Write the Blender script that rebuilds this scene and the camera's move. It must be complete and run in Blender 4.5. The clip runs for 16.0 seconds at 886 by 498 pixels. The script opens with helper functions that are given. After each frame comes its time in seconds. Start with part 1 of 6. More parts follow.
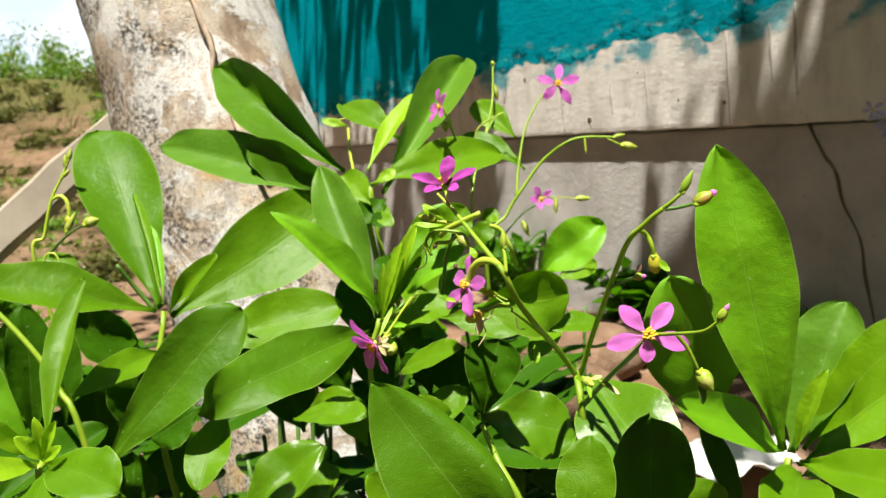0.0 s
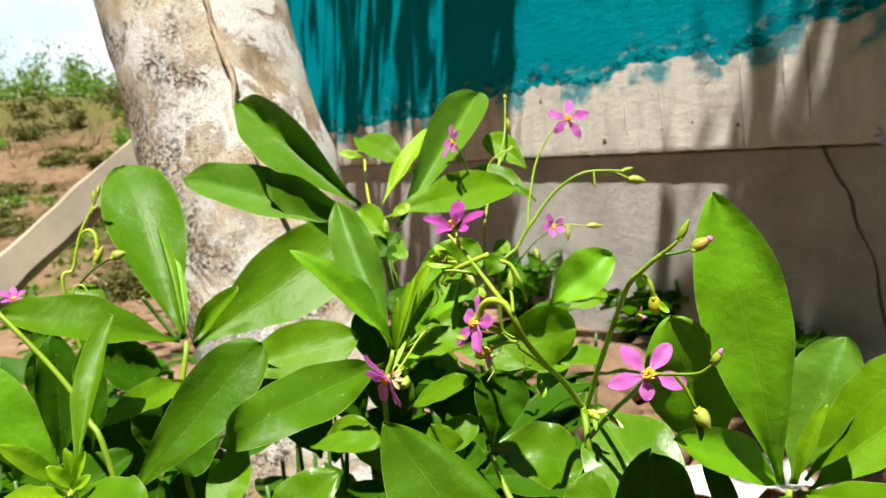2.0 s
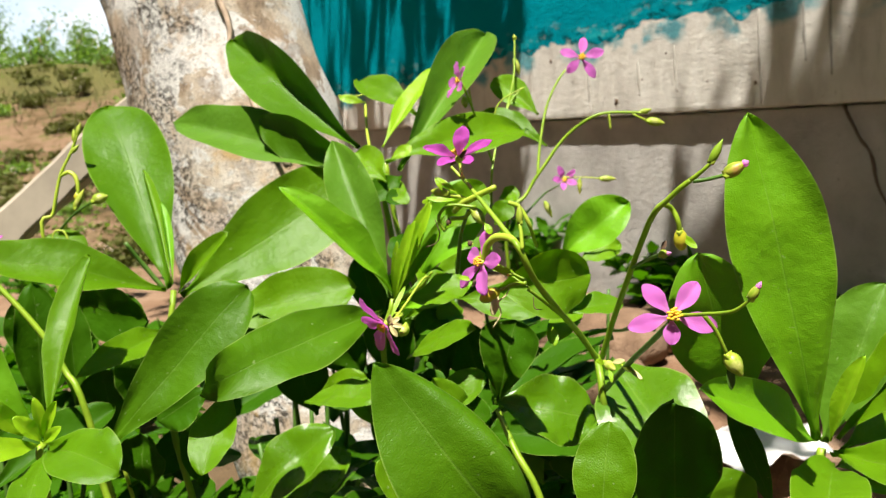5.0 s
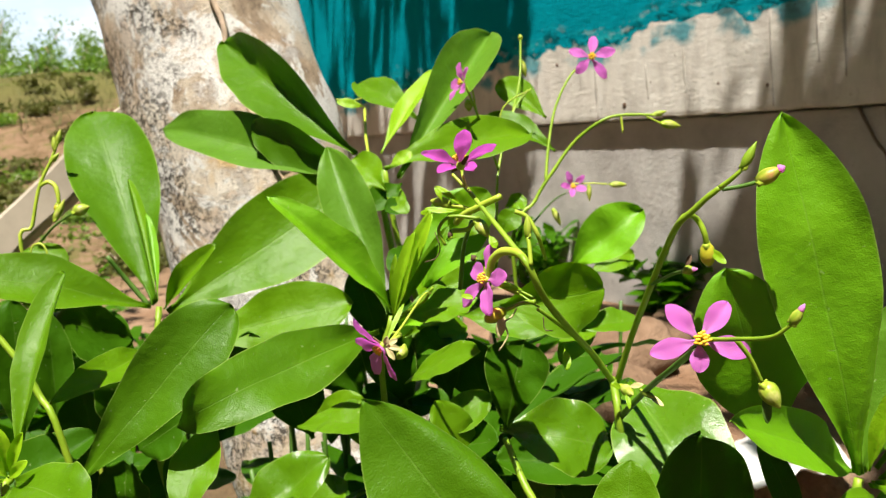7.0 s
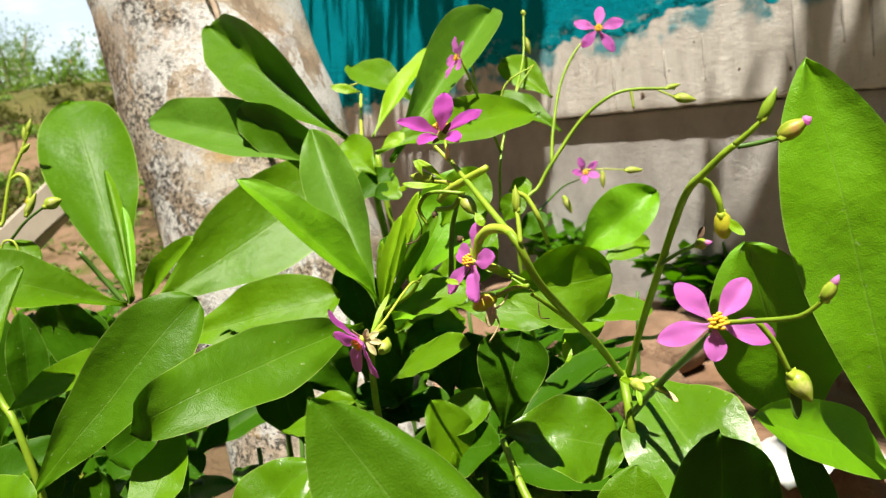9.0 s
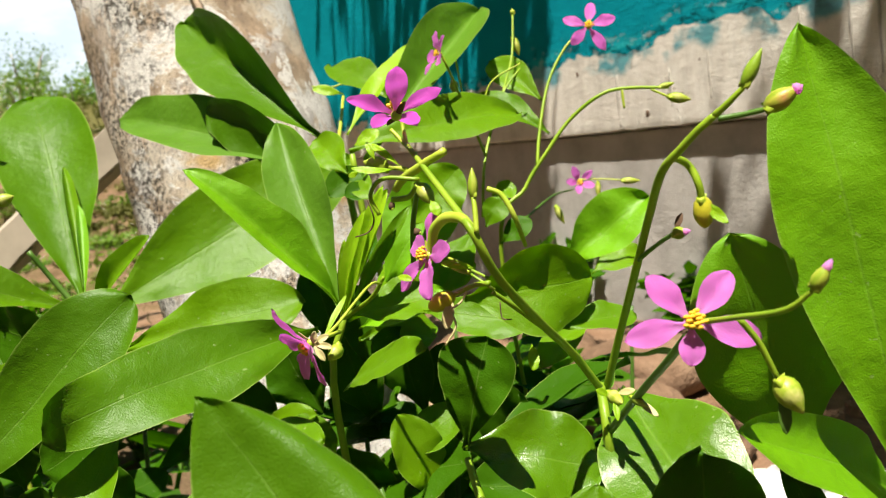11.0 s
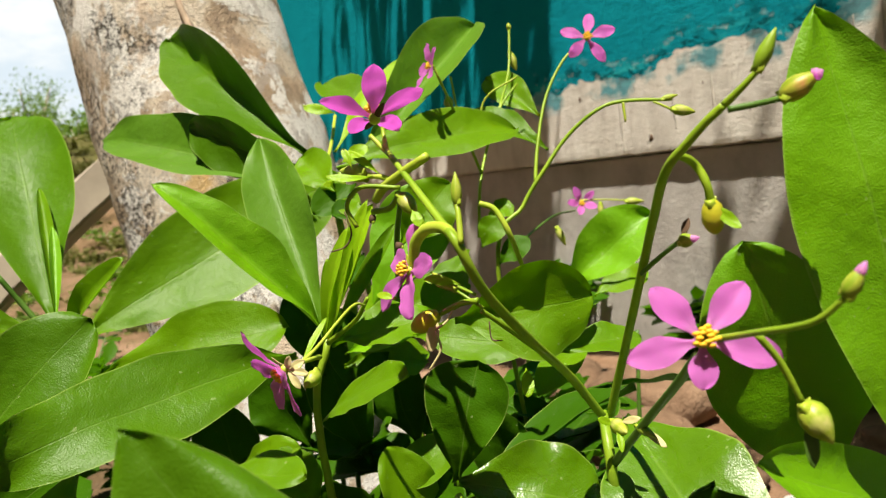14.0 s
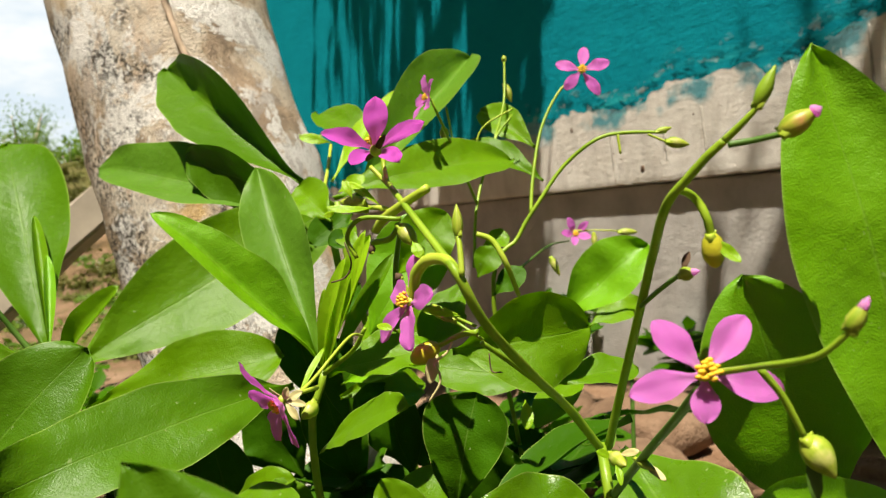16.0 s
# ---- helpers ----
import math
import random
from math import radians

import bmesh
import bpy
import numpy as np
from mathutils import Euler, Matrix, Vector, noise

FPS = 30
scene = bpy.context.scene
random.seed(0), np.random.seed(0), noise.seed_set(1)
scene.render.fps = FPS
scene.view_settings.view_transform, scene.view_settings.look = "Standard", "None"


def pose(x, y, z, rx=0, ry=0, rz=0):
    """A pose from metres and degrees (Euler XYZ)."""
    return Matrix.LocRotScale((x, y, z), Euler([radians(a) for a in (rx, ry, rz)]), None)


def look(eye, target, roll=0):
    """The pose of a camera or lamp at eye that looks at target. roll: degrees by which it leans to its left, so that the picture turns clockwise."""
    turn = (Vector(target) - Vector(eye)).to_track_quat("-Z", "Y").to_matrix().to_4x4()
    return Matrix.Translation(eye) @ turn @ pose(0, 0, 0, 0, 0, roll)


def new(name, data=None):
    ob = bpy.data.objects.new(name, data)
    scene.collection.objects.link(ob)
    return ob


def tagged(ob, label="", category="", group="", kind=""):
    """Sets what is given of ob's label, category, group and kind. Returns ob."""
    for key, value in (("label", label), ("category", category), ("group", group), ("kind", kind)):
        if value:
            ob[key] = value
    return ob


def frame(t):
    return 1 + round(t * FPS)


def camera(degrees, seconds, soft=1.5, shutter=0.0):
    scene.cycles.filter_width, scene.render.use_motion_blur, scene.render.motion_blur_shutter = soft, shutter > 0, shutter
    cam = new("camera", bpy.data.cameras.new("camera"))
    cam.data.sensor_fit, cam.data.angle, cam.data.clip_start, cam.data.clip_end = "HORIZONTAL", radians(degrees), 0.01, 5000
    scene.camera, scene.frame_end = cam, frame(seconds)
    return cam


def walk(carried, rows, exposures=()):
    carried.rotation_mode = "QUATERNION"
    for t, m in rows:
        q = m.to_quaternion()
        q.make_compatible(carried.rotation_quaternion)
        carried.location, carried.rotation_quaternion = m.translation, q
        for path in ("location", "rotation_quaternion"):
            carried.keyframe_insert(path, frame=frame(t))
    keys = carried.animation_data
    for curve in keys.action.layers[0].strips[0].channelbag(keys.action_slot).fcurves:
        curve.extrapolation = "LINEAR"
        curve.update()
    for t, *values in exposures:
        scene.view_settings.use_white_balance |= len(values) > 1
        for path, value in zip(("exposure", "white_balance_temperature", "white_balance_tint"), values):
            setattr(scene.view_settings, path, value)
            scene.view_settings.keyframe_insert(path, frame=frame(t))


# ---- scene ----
cam = camera(55.69, 16.0, soft=1.2)
cam.data.dof.use_dof, cam.data.dof.focus_distance, cam.data.dof.aperture_fstop = True, 0.26, 32.0
# seconds, eye in metres, yaw to the left from +y, pitch up, roll to the left
PATH = [
    (0, -0.0000, -0.0000, 0.5000, 0.53, -8.01, -4.03),
    (0.5, 0.0027, -0.0023, 0.5016, 1.00, -7.43, -4.25),
    (1, -0.0016, -0.0036, 0.5047, 1.06, -7.71, -3.87),
    (1.5, 0.0014, -0.0083, 0.5089, 1.28, -7.28, -4.06),
    (2, 0.0042, -0.0151, 0.5128, 1.69, -6.93, -4.16),
    (2.5, -0.0012, -0.0186, 0.5125, 2.41, -7.23, -4.11),
    (3, -0.0057, -0.0148, 0.5091, 2.56, -7.70, -3.82),
    (3.5, 0.0018, -0.0092, 0.5034, 2.21, -7.97, -3.90),
    (4, 0.0047, 0.0004, 0.4978, 2.33, -8.49, -4.12),
    (6.5, 0.0042, 0.0383, 0.4922, 2.46, -8.97, -3.91),
    (7, 0.0057, 0.0464, 0.4922, 2.81, -8.45, -4.43),
    (7.5, 0.0115, 0.0502, 0.4897, 3.60, -7.75, -5.50),
    (8, 0.0149, 0.0602, 0.4832, 4.11, -8.28, -5.57),
    (8.5, 0.0151, 0.0695, 0.4816, 4.06, -7.98, -5.70),
    (9, 0.0170, 0.0792, 0.4791, 4.43, -8.18, -5.87),
    (11.5, 0.0313, 0.1093, 0.4621, 4.99, -6.34, -5.22),
    (12, 0.0304, 0.1127, 0.4589, 5.23, -6.31, -5.37),
    (12.5, 0.0301, 0.1202, 0.4552, 5.10, -5.94, -5.42),
    (13, 0.0340, 0.1249, 0.4558, 5.15, -5.48, -6.11),
    (13.5, 0.0328, 0.1284, 0.4568, 5.37, -4.99, -5.83),
    (14, 0.0339, 0.1275, 0.4582, 5.09, -4.51, -5.80),
    (14.5, 0.0304, 0.1280, 0.4580, 4.97, -3.70, -5.72),
    (15, 0.0306, 0.1276, 0.4579, 4.69, -3.30, -5.54),
    (15.5, 0.0242, 0.1286, 0.4580, 3.79, -2.69, -5.72),
    (16, 0.0316, 0.1268, 0.4592, 4.27, -2.63, -5.43),
]


def gaze(x, y, z, yaw, pitch, roll):
    a, b = radians(yaw), radians(pitch)
    return look((x, y, z), (x - math.sin(a) * math.cos(b), y + math.cos(a) * math.cos(b), z + math.sin(b)), roll)


walk(cam, [(t, gaze(*p)) for t, *p in PATH], ((0.0, 1.04, 6500, 10), (9.0, 1.02, 6650, 10), (12.0, 0.97, 6900, 10), (14.0, 0.82, 7000, 10), (16.0, 0.82, 7000, 10)))

# ---- light ----
SUN = Vector((-0.06, -0.35, 0.935)).normalized()
world = bpy.data.worlds.new("sky")
scene.world = world
world.use_nodes = True
sky = world.node_tree.nodes.new("ShaderNodeTexSky")
sky.sky_type, sky.sun_disc = "NISHITA", False
sky.sun_elevation, sky.sun_rotation = math.asin(SUN.z), math.atan2(SUN.x, SUN.y)
sky.dust_density = 4.0
back = world.node_tree.nodes["Background"]
back.inputs["Strength"].default_value = 0.008
world.node_tree.links.new(sky.outputs["Color"], back.inputs["Color"])
lamp = bpy.data.lights.new("sun", "SUN")
lamp.energy, lamp.angle, lamp.color = 5.6, radians(0.55), (1.0, 0.95, 0.86)
sun = new("sun", lamp)
sun.matrix_world = look(SUN * 20, (0, 0, 0))


# ---- materials ----
class Shader:
    """A node material, built step by step."""

    def __init__(self, name, rough=0.6, spec=0.5):
        self.mat = bpy.data.materials.new(name)
        self.mat.use_nodes = True
        self.tree = self.mat.node_tree
        self.bsdf = self.tree.nodes["Principled BSDF"]
        self.out = self.tree.nodes["Material Output"]
        self.bsdf.inputs["Roughness"].default_value = rough
        self.bsdf.inputs["Specular IOR Level"].default_value = spec
        self.bump_from = None

    def node(self, kind, **values):
        n = self.tree.nodes.new(kind)
        for key, value in values.items():
            n.inputs[key.replace("_", " ")].default_value = value
        return n

    def link(self, a, b):
        self.tree.links.new(a, b)

    def coords(self, which="Object", scale=(1, 1, 1)):
        c = self.tree.nodes.new("ShaderNodeTexCoord")
        m = self.tree.nodes.new("ShaderNodeMapping")
        m.inputs["Scale"].default_value = scale
        self.link(c.outputs[which], m.inputs["Vector"])
        return m.outputs["Vector"]

    def noise(self, vec, scale, detail=5.0, rough=0.6, distortion=0.0):
        n = self.node("ShaderNodeTexNoise", Scale=scale, Detail=detail, Roughness=rough, Distortion=distortion)
        self.link(vec, n.inputs["Vector"])
        return n.outputs["Fac"]

    def ramp(self, fac, *stops, ease="LINEAR"):
        r = self.tree.nodes.new("ShaderNodeValToRGB")
        r.color_ramp.interpolation = ease
        while len(r.color_ramp.elements) < len(stops):
            r.color_ramp.elements.new(0.5)
        for e, (p, c) in zip(r.color_ramp.elements, stops):
            e.position, e.color = p, (*c, 1) if len(c) == 3 else c
        self.link(fac, r.inputs["Fac"])
        return r.outputs["Color"]

    def mix(self, fac, a, b, blend="MIX"):
        m = self.tree.nodes.new("ShaderNodeMix")
        m.data_type, m.blend_type = "RGBA", blend
        for value, socket in ((fac, m.inputs[0]), (a, m.inputs[6]), (b, m.inputs[7])):
            if isinstance(value, (int, float)):
                socket.default_value = value
            elif isinstance(value, tuple):
                socket.default_value = (*value, 1)
            else:
                self.link(value, socket)
        return m.outputs[2]

    def math(self, op, a, b=0.0, clamp=False):
        m = self.tree.nodes.new("ShaderNodeMath")
        m.operation, m.use_clamp = op, clamp
        for value, socket in ((a, m.inputs[0]), (b, m.inputs[1])):
            if isinstance(value, (int, float)):
                socket.default_value = value
            else:
                self.link(value, socket)
        return m.outputs[0]

    def split(self, vec):
        s = self.tree.nodes.new("ShaderNodeSeparateXYZ")
        self.link(vec, s.inputs[0])
        return s.outputs

    def colour(self, socket):
        if isinstance(socket, tuple):
            self.bsdf.inputs["Base Color"].default_value = (*socket, 1)
        else:
            self.link(socket, self.bsdf.inputs["Base Color"])

    def roughness(self, socket):
        self.link(socket, self.bsdf.inputs["Roughness"])

    def bump(self, height, strength, distance):
        b = self.node("ShaderNodeBump", Strength=strength, Distance=distance)
        self.link(height, b.inputs["Height"])
        if self.bump_from is not None:
            self.link(self.bump_from, b.inputs["Normal"])
        self.bump_from = b.outputs["Normal"]
        self.link(self.bump_from, self.bsdf.inputs["Normal"])

    def glow_through(self, colour, amount):
        """Light that passes through a thin blade."""
        t = self.tree.nodes.new("ShaderNodeBsdfTranslucent")
        if isinstance(colour, tuple):
            t.inputs["Color"].default_value = (*colour, 1)
        else:
            self.link(colour, t.inputs["Color"])
        if self.bump_from is not None:
            self.link(self.bump_from, t.inputs["Normal"])
        m = self.tree.nodes.new("ShaderNodeMixShader")
        m.inputs[0].default_value = amount
        self.link(self.bsdf.outputs[0], m.inputs[1])
        self.link(t.outputs[0], m.inputs[2])
        self.link(m.outputs[0], self.out.inputs["Surface"])

    def random(self):
        return self.tree.nodes.new("ShaderNodeObjectInfo").outputs["Random"]


def leaf_material(name, low, high, through_colour, amount, rough, gloss):
    s = Shader(name, rough, gloss)
    uv = s.coords("UV")
    x, y, _ = s.split(uv)
    wob = s.noise(s.coords("Object"), 55.0, 3.0)
    blotch = s.noise(s.coords("Object"), 24.0, 4.0, 0.6)
    fine = s.noise(s.coords("Object"), 1700.0, 2.0, 0.6)
    rnd = s.random()
    tone = s.math("ADD", s.math("MULTIPLY", wob, 0.55), s.math("MULTIPLY", rnd, 0.5), True)
    base = s.mix(tone, low, high)
    # pale midrib, fading towards the tip, and faint side veins
    rib = s.math("ABSOLUTE", s.math("SUBTRACT", x, 0.5))
    wide = s.math("MULTIPLY_ADD", y, -0.016)
    s.tree.nodes[wide.node.name].inputs[2].default_value = 0.026
    mid = s.math("SUBTRACT", 1.0, s.math("DIVIDE", rib, wide), True)
    slant = s.math("SUBTRACT", s.math("MULTIPLY", y, 13.0), s.math("MULTIPLY", rib, 9.0))
    vein = s.math("PINGPONG", s.math("ADD", slant, s.math("MULTIPLY", wob, 0.8)), 1.0)
    vein = s.math("MULTIPLY", s.math("SUBTRACT", 0.12, vein, True), 4.0, True)
    base = s.mix(s.math("MULTIPLY", mid, 0.20), base, (0.30, 0.46, 0.09))
    base = s.mix(s.math("MULTIPLY", vein, 0.04), base, (0.22, 0.40, 0.06))
    # a pale thin rim along the blade's margin
    rim = s.math("MULTIPLY", s.math("SUBTRACT", rib, 0.482, True), 55.0, True)
    base = s.mix(s.math("MULTIPLY", rim, 0.65), base, (0.36, 0.50, 0.10))
    base = s.mix(s.math("MULTIPLY", s.math("SUBTRACT", blotch, 0.46, True), 1.6, True), base, low)
    # small pale flecks
    fleck = s.math("GREATER_THAN", s.noise(s.coords("Object"), 420.0, 2.0, 0.5), 0.735)
    base = s.mix(s.math("MULTIPLY", fleck, 0.35), base, (0.40, 0.50, 0.20))
    s.colour(base)
    r = s.math("ADD", s.math("ADD", s.math("MULTIPLY", wob, 0.22), s.math("MULTIPLY", blotch, 0.34)), rough - 0.26)
    s.roughness(r)
    s.bump(fine, 0.55, 0.0003)
    s.bump(s.math("ADD", s.math("MULTIPLY", mid, -0.8), s.math("MULTIPLY", vein, -0.12)), 0.28, 0.0005)
    s.bump(wob, 0.35, 0.004)
    s.glow_through(s.mix(tone, through_colour, tuple(min(1, c * 1.25) for c in through_colour)), amount)
    return s.mat


LEAF = leaf_material("leaf_green", (0.070, 0.178, 0.002), (0.158, 0.306, 0.003), (0.37, 0.61, 0.002), 0.40, 0.40, 0.30)
LEAF_DEEP = leaf_material("leaf_deep_green", (0.044, 0.130, 0.002), (0.092, 0.215, 0.003), (0.19, 0.42, 0.002), 0.37, 0.40, 0.30)
LEAF_YOUNG = leaf_material("leaf_young_green", (0.24, 0.44, 0.008), (0.36, 0.56, 0.015), (0.46, 0.68, 0.005), 0.45, 0.40, 0.4)
# brightened copy of the leaf green, so that its blades look well lit
LEAF_BRIGHT = leaf_material("leaf_bright_light_green", (0.118, 0.325, 0.003), (0.195, 0.425, 0.006), (0.40, 0.64, 0.004), 0.32, 0.42, 0.50)
LEAF_DULL = leaf_material("leaf_satin_green", (0.070, 0.180, 0.006), (0.130, 0.275, 0.010), (0.26, 0.52, 0.004), 0.34, 0.50, 0.50)
LEAF_GLOSSY = leaf_material("leaf_glossy_dark_green", (0.065, 0.165, 0.002), (0.125, 0.270, 0.003), (0.20, 0.43, 0.002), 0.28, 0.26, 0.8)
# darkened copy of the leaf green, with shade put into the colour
LEAF_SHADED = leaf_material("leaf_shaded_dark_green", (0.024, 0.088, 0.002), (0.055, 0.155, 0.003), (0.09, 0.29, 0.002), 0.34, 0.42, 0.10)


def stem_material(name, a, b, rough=0.42):
    s = Shader(name, rough, 0.45)
    v = s.coords("Object")
    n = s.noise(v, 90.0, 4.0)
    s.colour(s.ramp(n, (0.3, a), (0.7, b)))
    s.bump(s.noise(v, 700.0, 3.0), 0.25, 0.0004)
    s.glow_through(tuple(c * 1.3 for c in b), 0.15)
    return s.mat


STEM = stem_material("stem_green", (0.17, 0.30, 0.014), (0.30, 0.44, 0.025))
STEM_PALE = stem_material("stem_pale_green", (0.31, 0.45, 0.025), (0.50, 0.58, 0.07))
STEM_DARK = stem_material("stem_dark_green", (0.05, 0.13, 0.012), (0.10, 0.20, 0.03))


def bud_material(name, a, b, c):
    """Long streaks from green to straw, with a flush of a third colour."""
    s = Shader(name, 0.42, 0.45)
    n = s.noise(s.coords("Object", (420, 60, 420)), 1.0, 4.0, 0.6)
    w = s.noise(s.coords("Object"), 160.0, 3.0)
    col = s.ramp(n, (0.35, a), (0.65, b))
    col = s.mix(s.math("MULTIPLY", s.math("SUBTRACT", w, 0.54, True), 5.0, True), col, c)
    s.colour(col)
    s.bump(n, 0.5, 0.0005)
    s.glow_through(b, 0.2)
    return s.mat


BUD = bud_material("bud_yellow_green", (0.20, 0.34, 0.015), (0.50, 0.54, 0.07), (0.60, 0.57, 0.20))
BUD_RUSSET = bud_material("bud_russet", (0.22, 0.32, 0.015), (0.56, 0.52, 0.07), (0.58, 0.24, 0.11))
BERRY = stem_material("berry_yellow", (0.36, 0.38, 0.02), (0.64, 0.54, 0.04), 0.35)
SEPAL = stem_material("sepal_straw", (0.45, 0.42, 0.16), (0.62, 0.52, 0.28), 0.6)


def petal_material():
    s = Shader("petal_magenta", 0.5, 0.3)
    uv = s.coords("UV")
    x, y, _ = s.split(uv)
    streak = s.noise(s.coords("UV", (38, 1.5, 1)), 1.0, 2.0)
    tone = s.math("ADD", s.math("MULTIPLY", streak, 0.8), s.math("MULTIPLY", s.random(), 0.25), True)
    col = s.mix(tone, (0.62, 0.13, 0.55), (0.81, 0.34, 0.77))
    pale = s.math("SUBTRACT", 0.35, y, True)
    col = s.mix(s.math("MULTIPLY", pale, 1.6, True), col, (0.88, 0.62, 0.86))
    s.colour(col)
    s.bump(streak, 0.3, 0.0004)
    s.glow_through((0.97, 0.38, 0.92), 0.66)
    return s.mat


PETAL = petal_material()


def plain(name, colour, rough, vary=0.25, scale=200.0, spec=0.4):
    s = Shader(name, rough, spec)
    n = s.noise(s.coords("Object"), scale, 4.0)
    dark = tuple(c * (1 - vary) for c in colour)
    s.colour(s.ramp(n, (0.3, dark), (0.7, colour)))
    s.bump(n, 0.3, 0.001)
    return s.mat


ANTHER = plain("anther_orange", (0.88, 0.52, 0.03), 0.6)
FILAMENT = plain("filament_yellow", (0.80, 0.55, 0.10), 0.5)
WITHERED = plain("withered_brown", (0.10, 0.055, 0.028), 0.8)


def bark_material():
    s = Shader("bark_pale", 0.92, 0.15)
    v = s.coords("Object")
    x, y, z = s.split(v)
    big = s.noise(v, 14.0, 6.0, 0.62, 0.4)
    mid = s.noise(v, 80.0, 5.0, 0.7)
    grit = s.noise(v, 420.0, 4.0, 0.75)
    col = s.ramp(big, (0.30, (0.26, 0.20, 0.15)), (0.42, (0.44, 0.33, 0.23)), (0.50, (0.66, 0.56, 0.44)), (0.62, (0.80, 0.73, 0.63)))
    white = s.math("MULTIPLY", s.math("SUBTRACT", s.noise(v, 11.0, 10.0, 0.74, 0.7), 0.495, True), 60.0, True)
    col = s.mix(white, col, s.mix(mid, (0.74, 0.70, 0.64), (0.95, 0.93, 0.90)))
    brown = s.math("MULTIPLY", s.math("SUBTRACT", s.noise(s.coords("Object", (1, 1, 0.7)), 17.0, 9.0, 0.72, 0.5), 0.54, True), 30.0, True)
    col = s.mix(s.math("MULTIPLY", brown, 0.55), col, (0.60, 0.43, 0.29))
    grey = s.math("MULTIPLY", s.math("SUBTRACT", s.noise(v, 23.0, 8.0, 0.7, 0.6), 0.575, True), 28.0, True)
    col = s.mix(s.math("MULTIPLY", grey, 0.55), col, s.mix(mid, (0.27, 0.23, 0.20), (0.56, 0.51, 0.47)))
    # dark grainy lichen, thickest on the weather side
    lee = s.math("MULTIPLY", s.math("SUBTRACT", s.math("MULTIPLY", s.math("ADD", x, s.math("MULTIPLY", z, 0.255)), -1.0), 0.005), 9.0, True)
    zone = s.math("MULTIPLY", s.math("ADD", s.math("SUBTRACT", s.noise(v, 16.0, 5.0, 0.6, 0.3), 0.54), s.math("MULTIPLY", lee, 0.26)), 9.0, True)
    grain = s.math("MULTIPLY", s.math("SUBTRACT", s.noise(v, 230.0, 5.0, 0.8), 0.49, True), 26.0, True)
    dark = s.math("MULTIPLY", grain, zone)
    col = s.mix(s.math("MULTIPLY", dark, 0.92), col, (0.055, 0.048, 0.038))
    few = s.math("MULTIPLY", s.math("SUBTRACT", grit, 0.565, True), 20.0, True)
    col = s.mix(s.math("MULTIPLY", few, 0.55), col, (0.14, 0.10, 0.07))
    yellow = s.math("MULTIPLY", s.math("SUBTRACT", s.noise(v, 13.0, 4.0, 0.6, 0.2), 0.60, True), 11.0, True)
    col = s.mix(s.math("MULTIPLY", yellow, 0.7), col, (0.66, 0.42, 0.14))
    s.colour(col)
    s.bump(mid, 0.35, 0.004)
    s.bump(grit, 1.0, 0.004)
    s.bump(s.math("SUBTRACT", white, dark), 0.5, 0.0015)
    return s.mat


BARK = bark_material()
PAINT_EDGE = 0.655


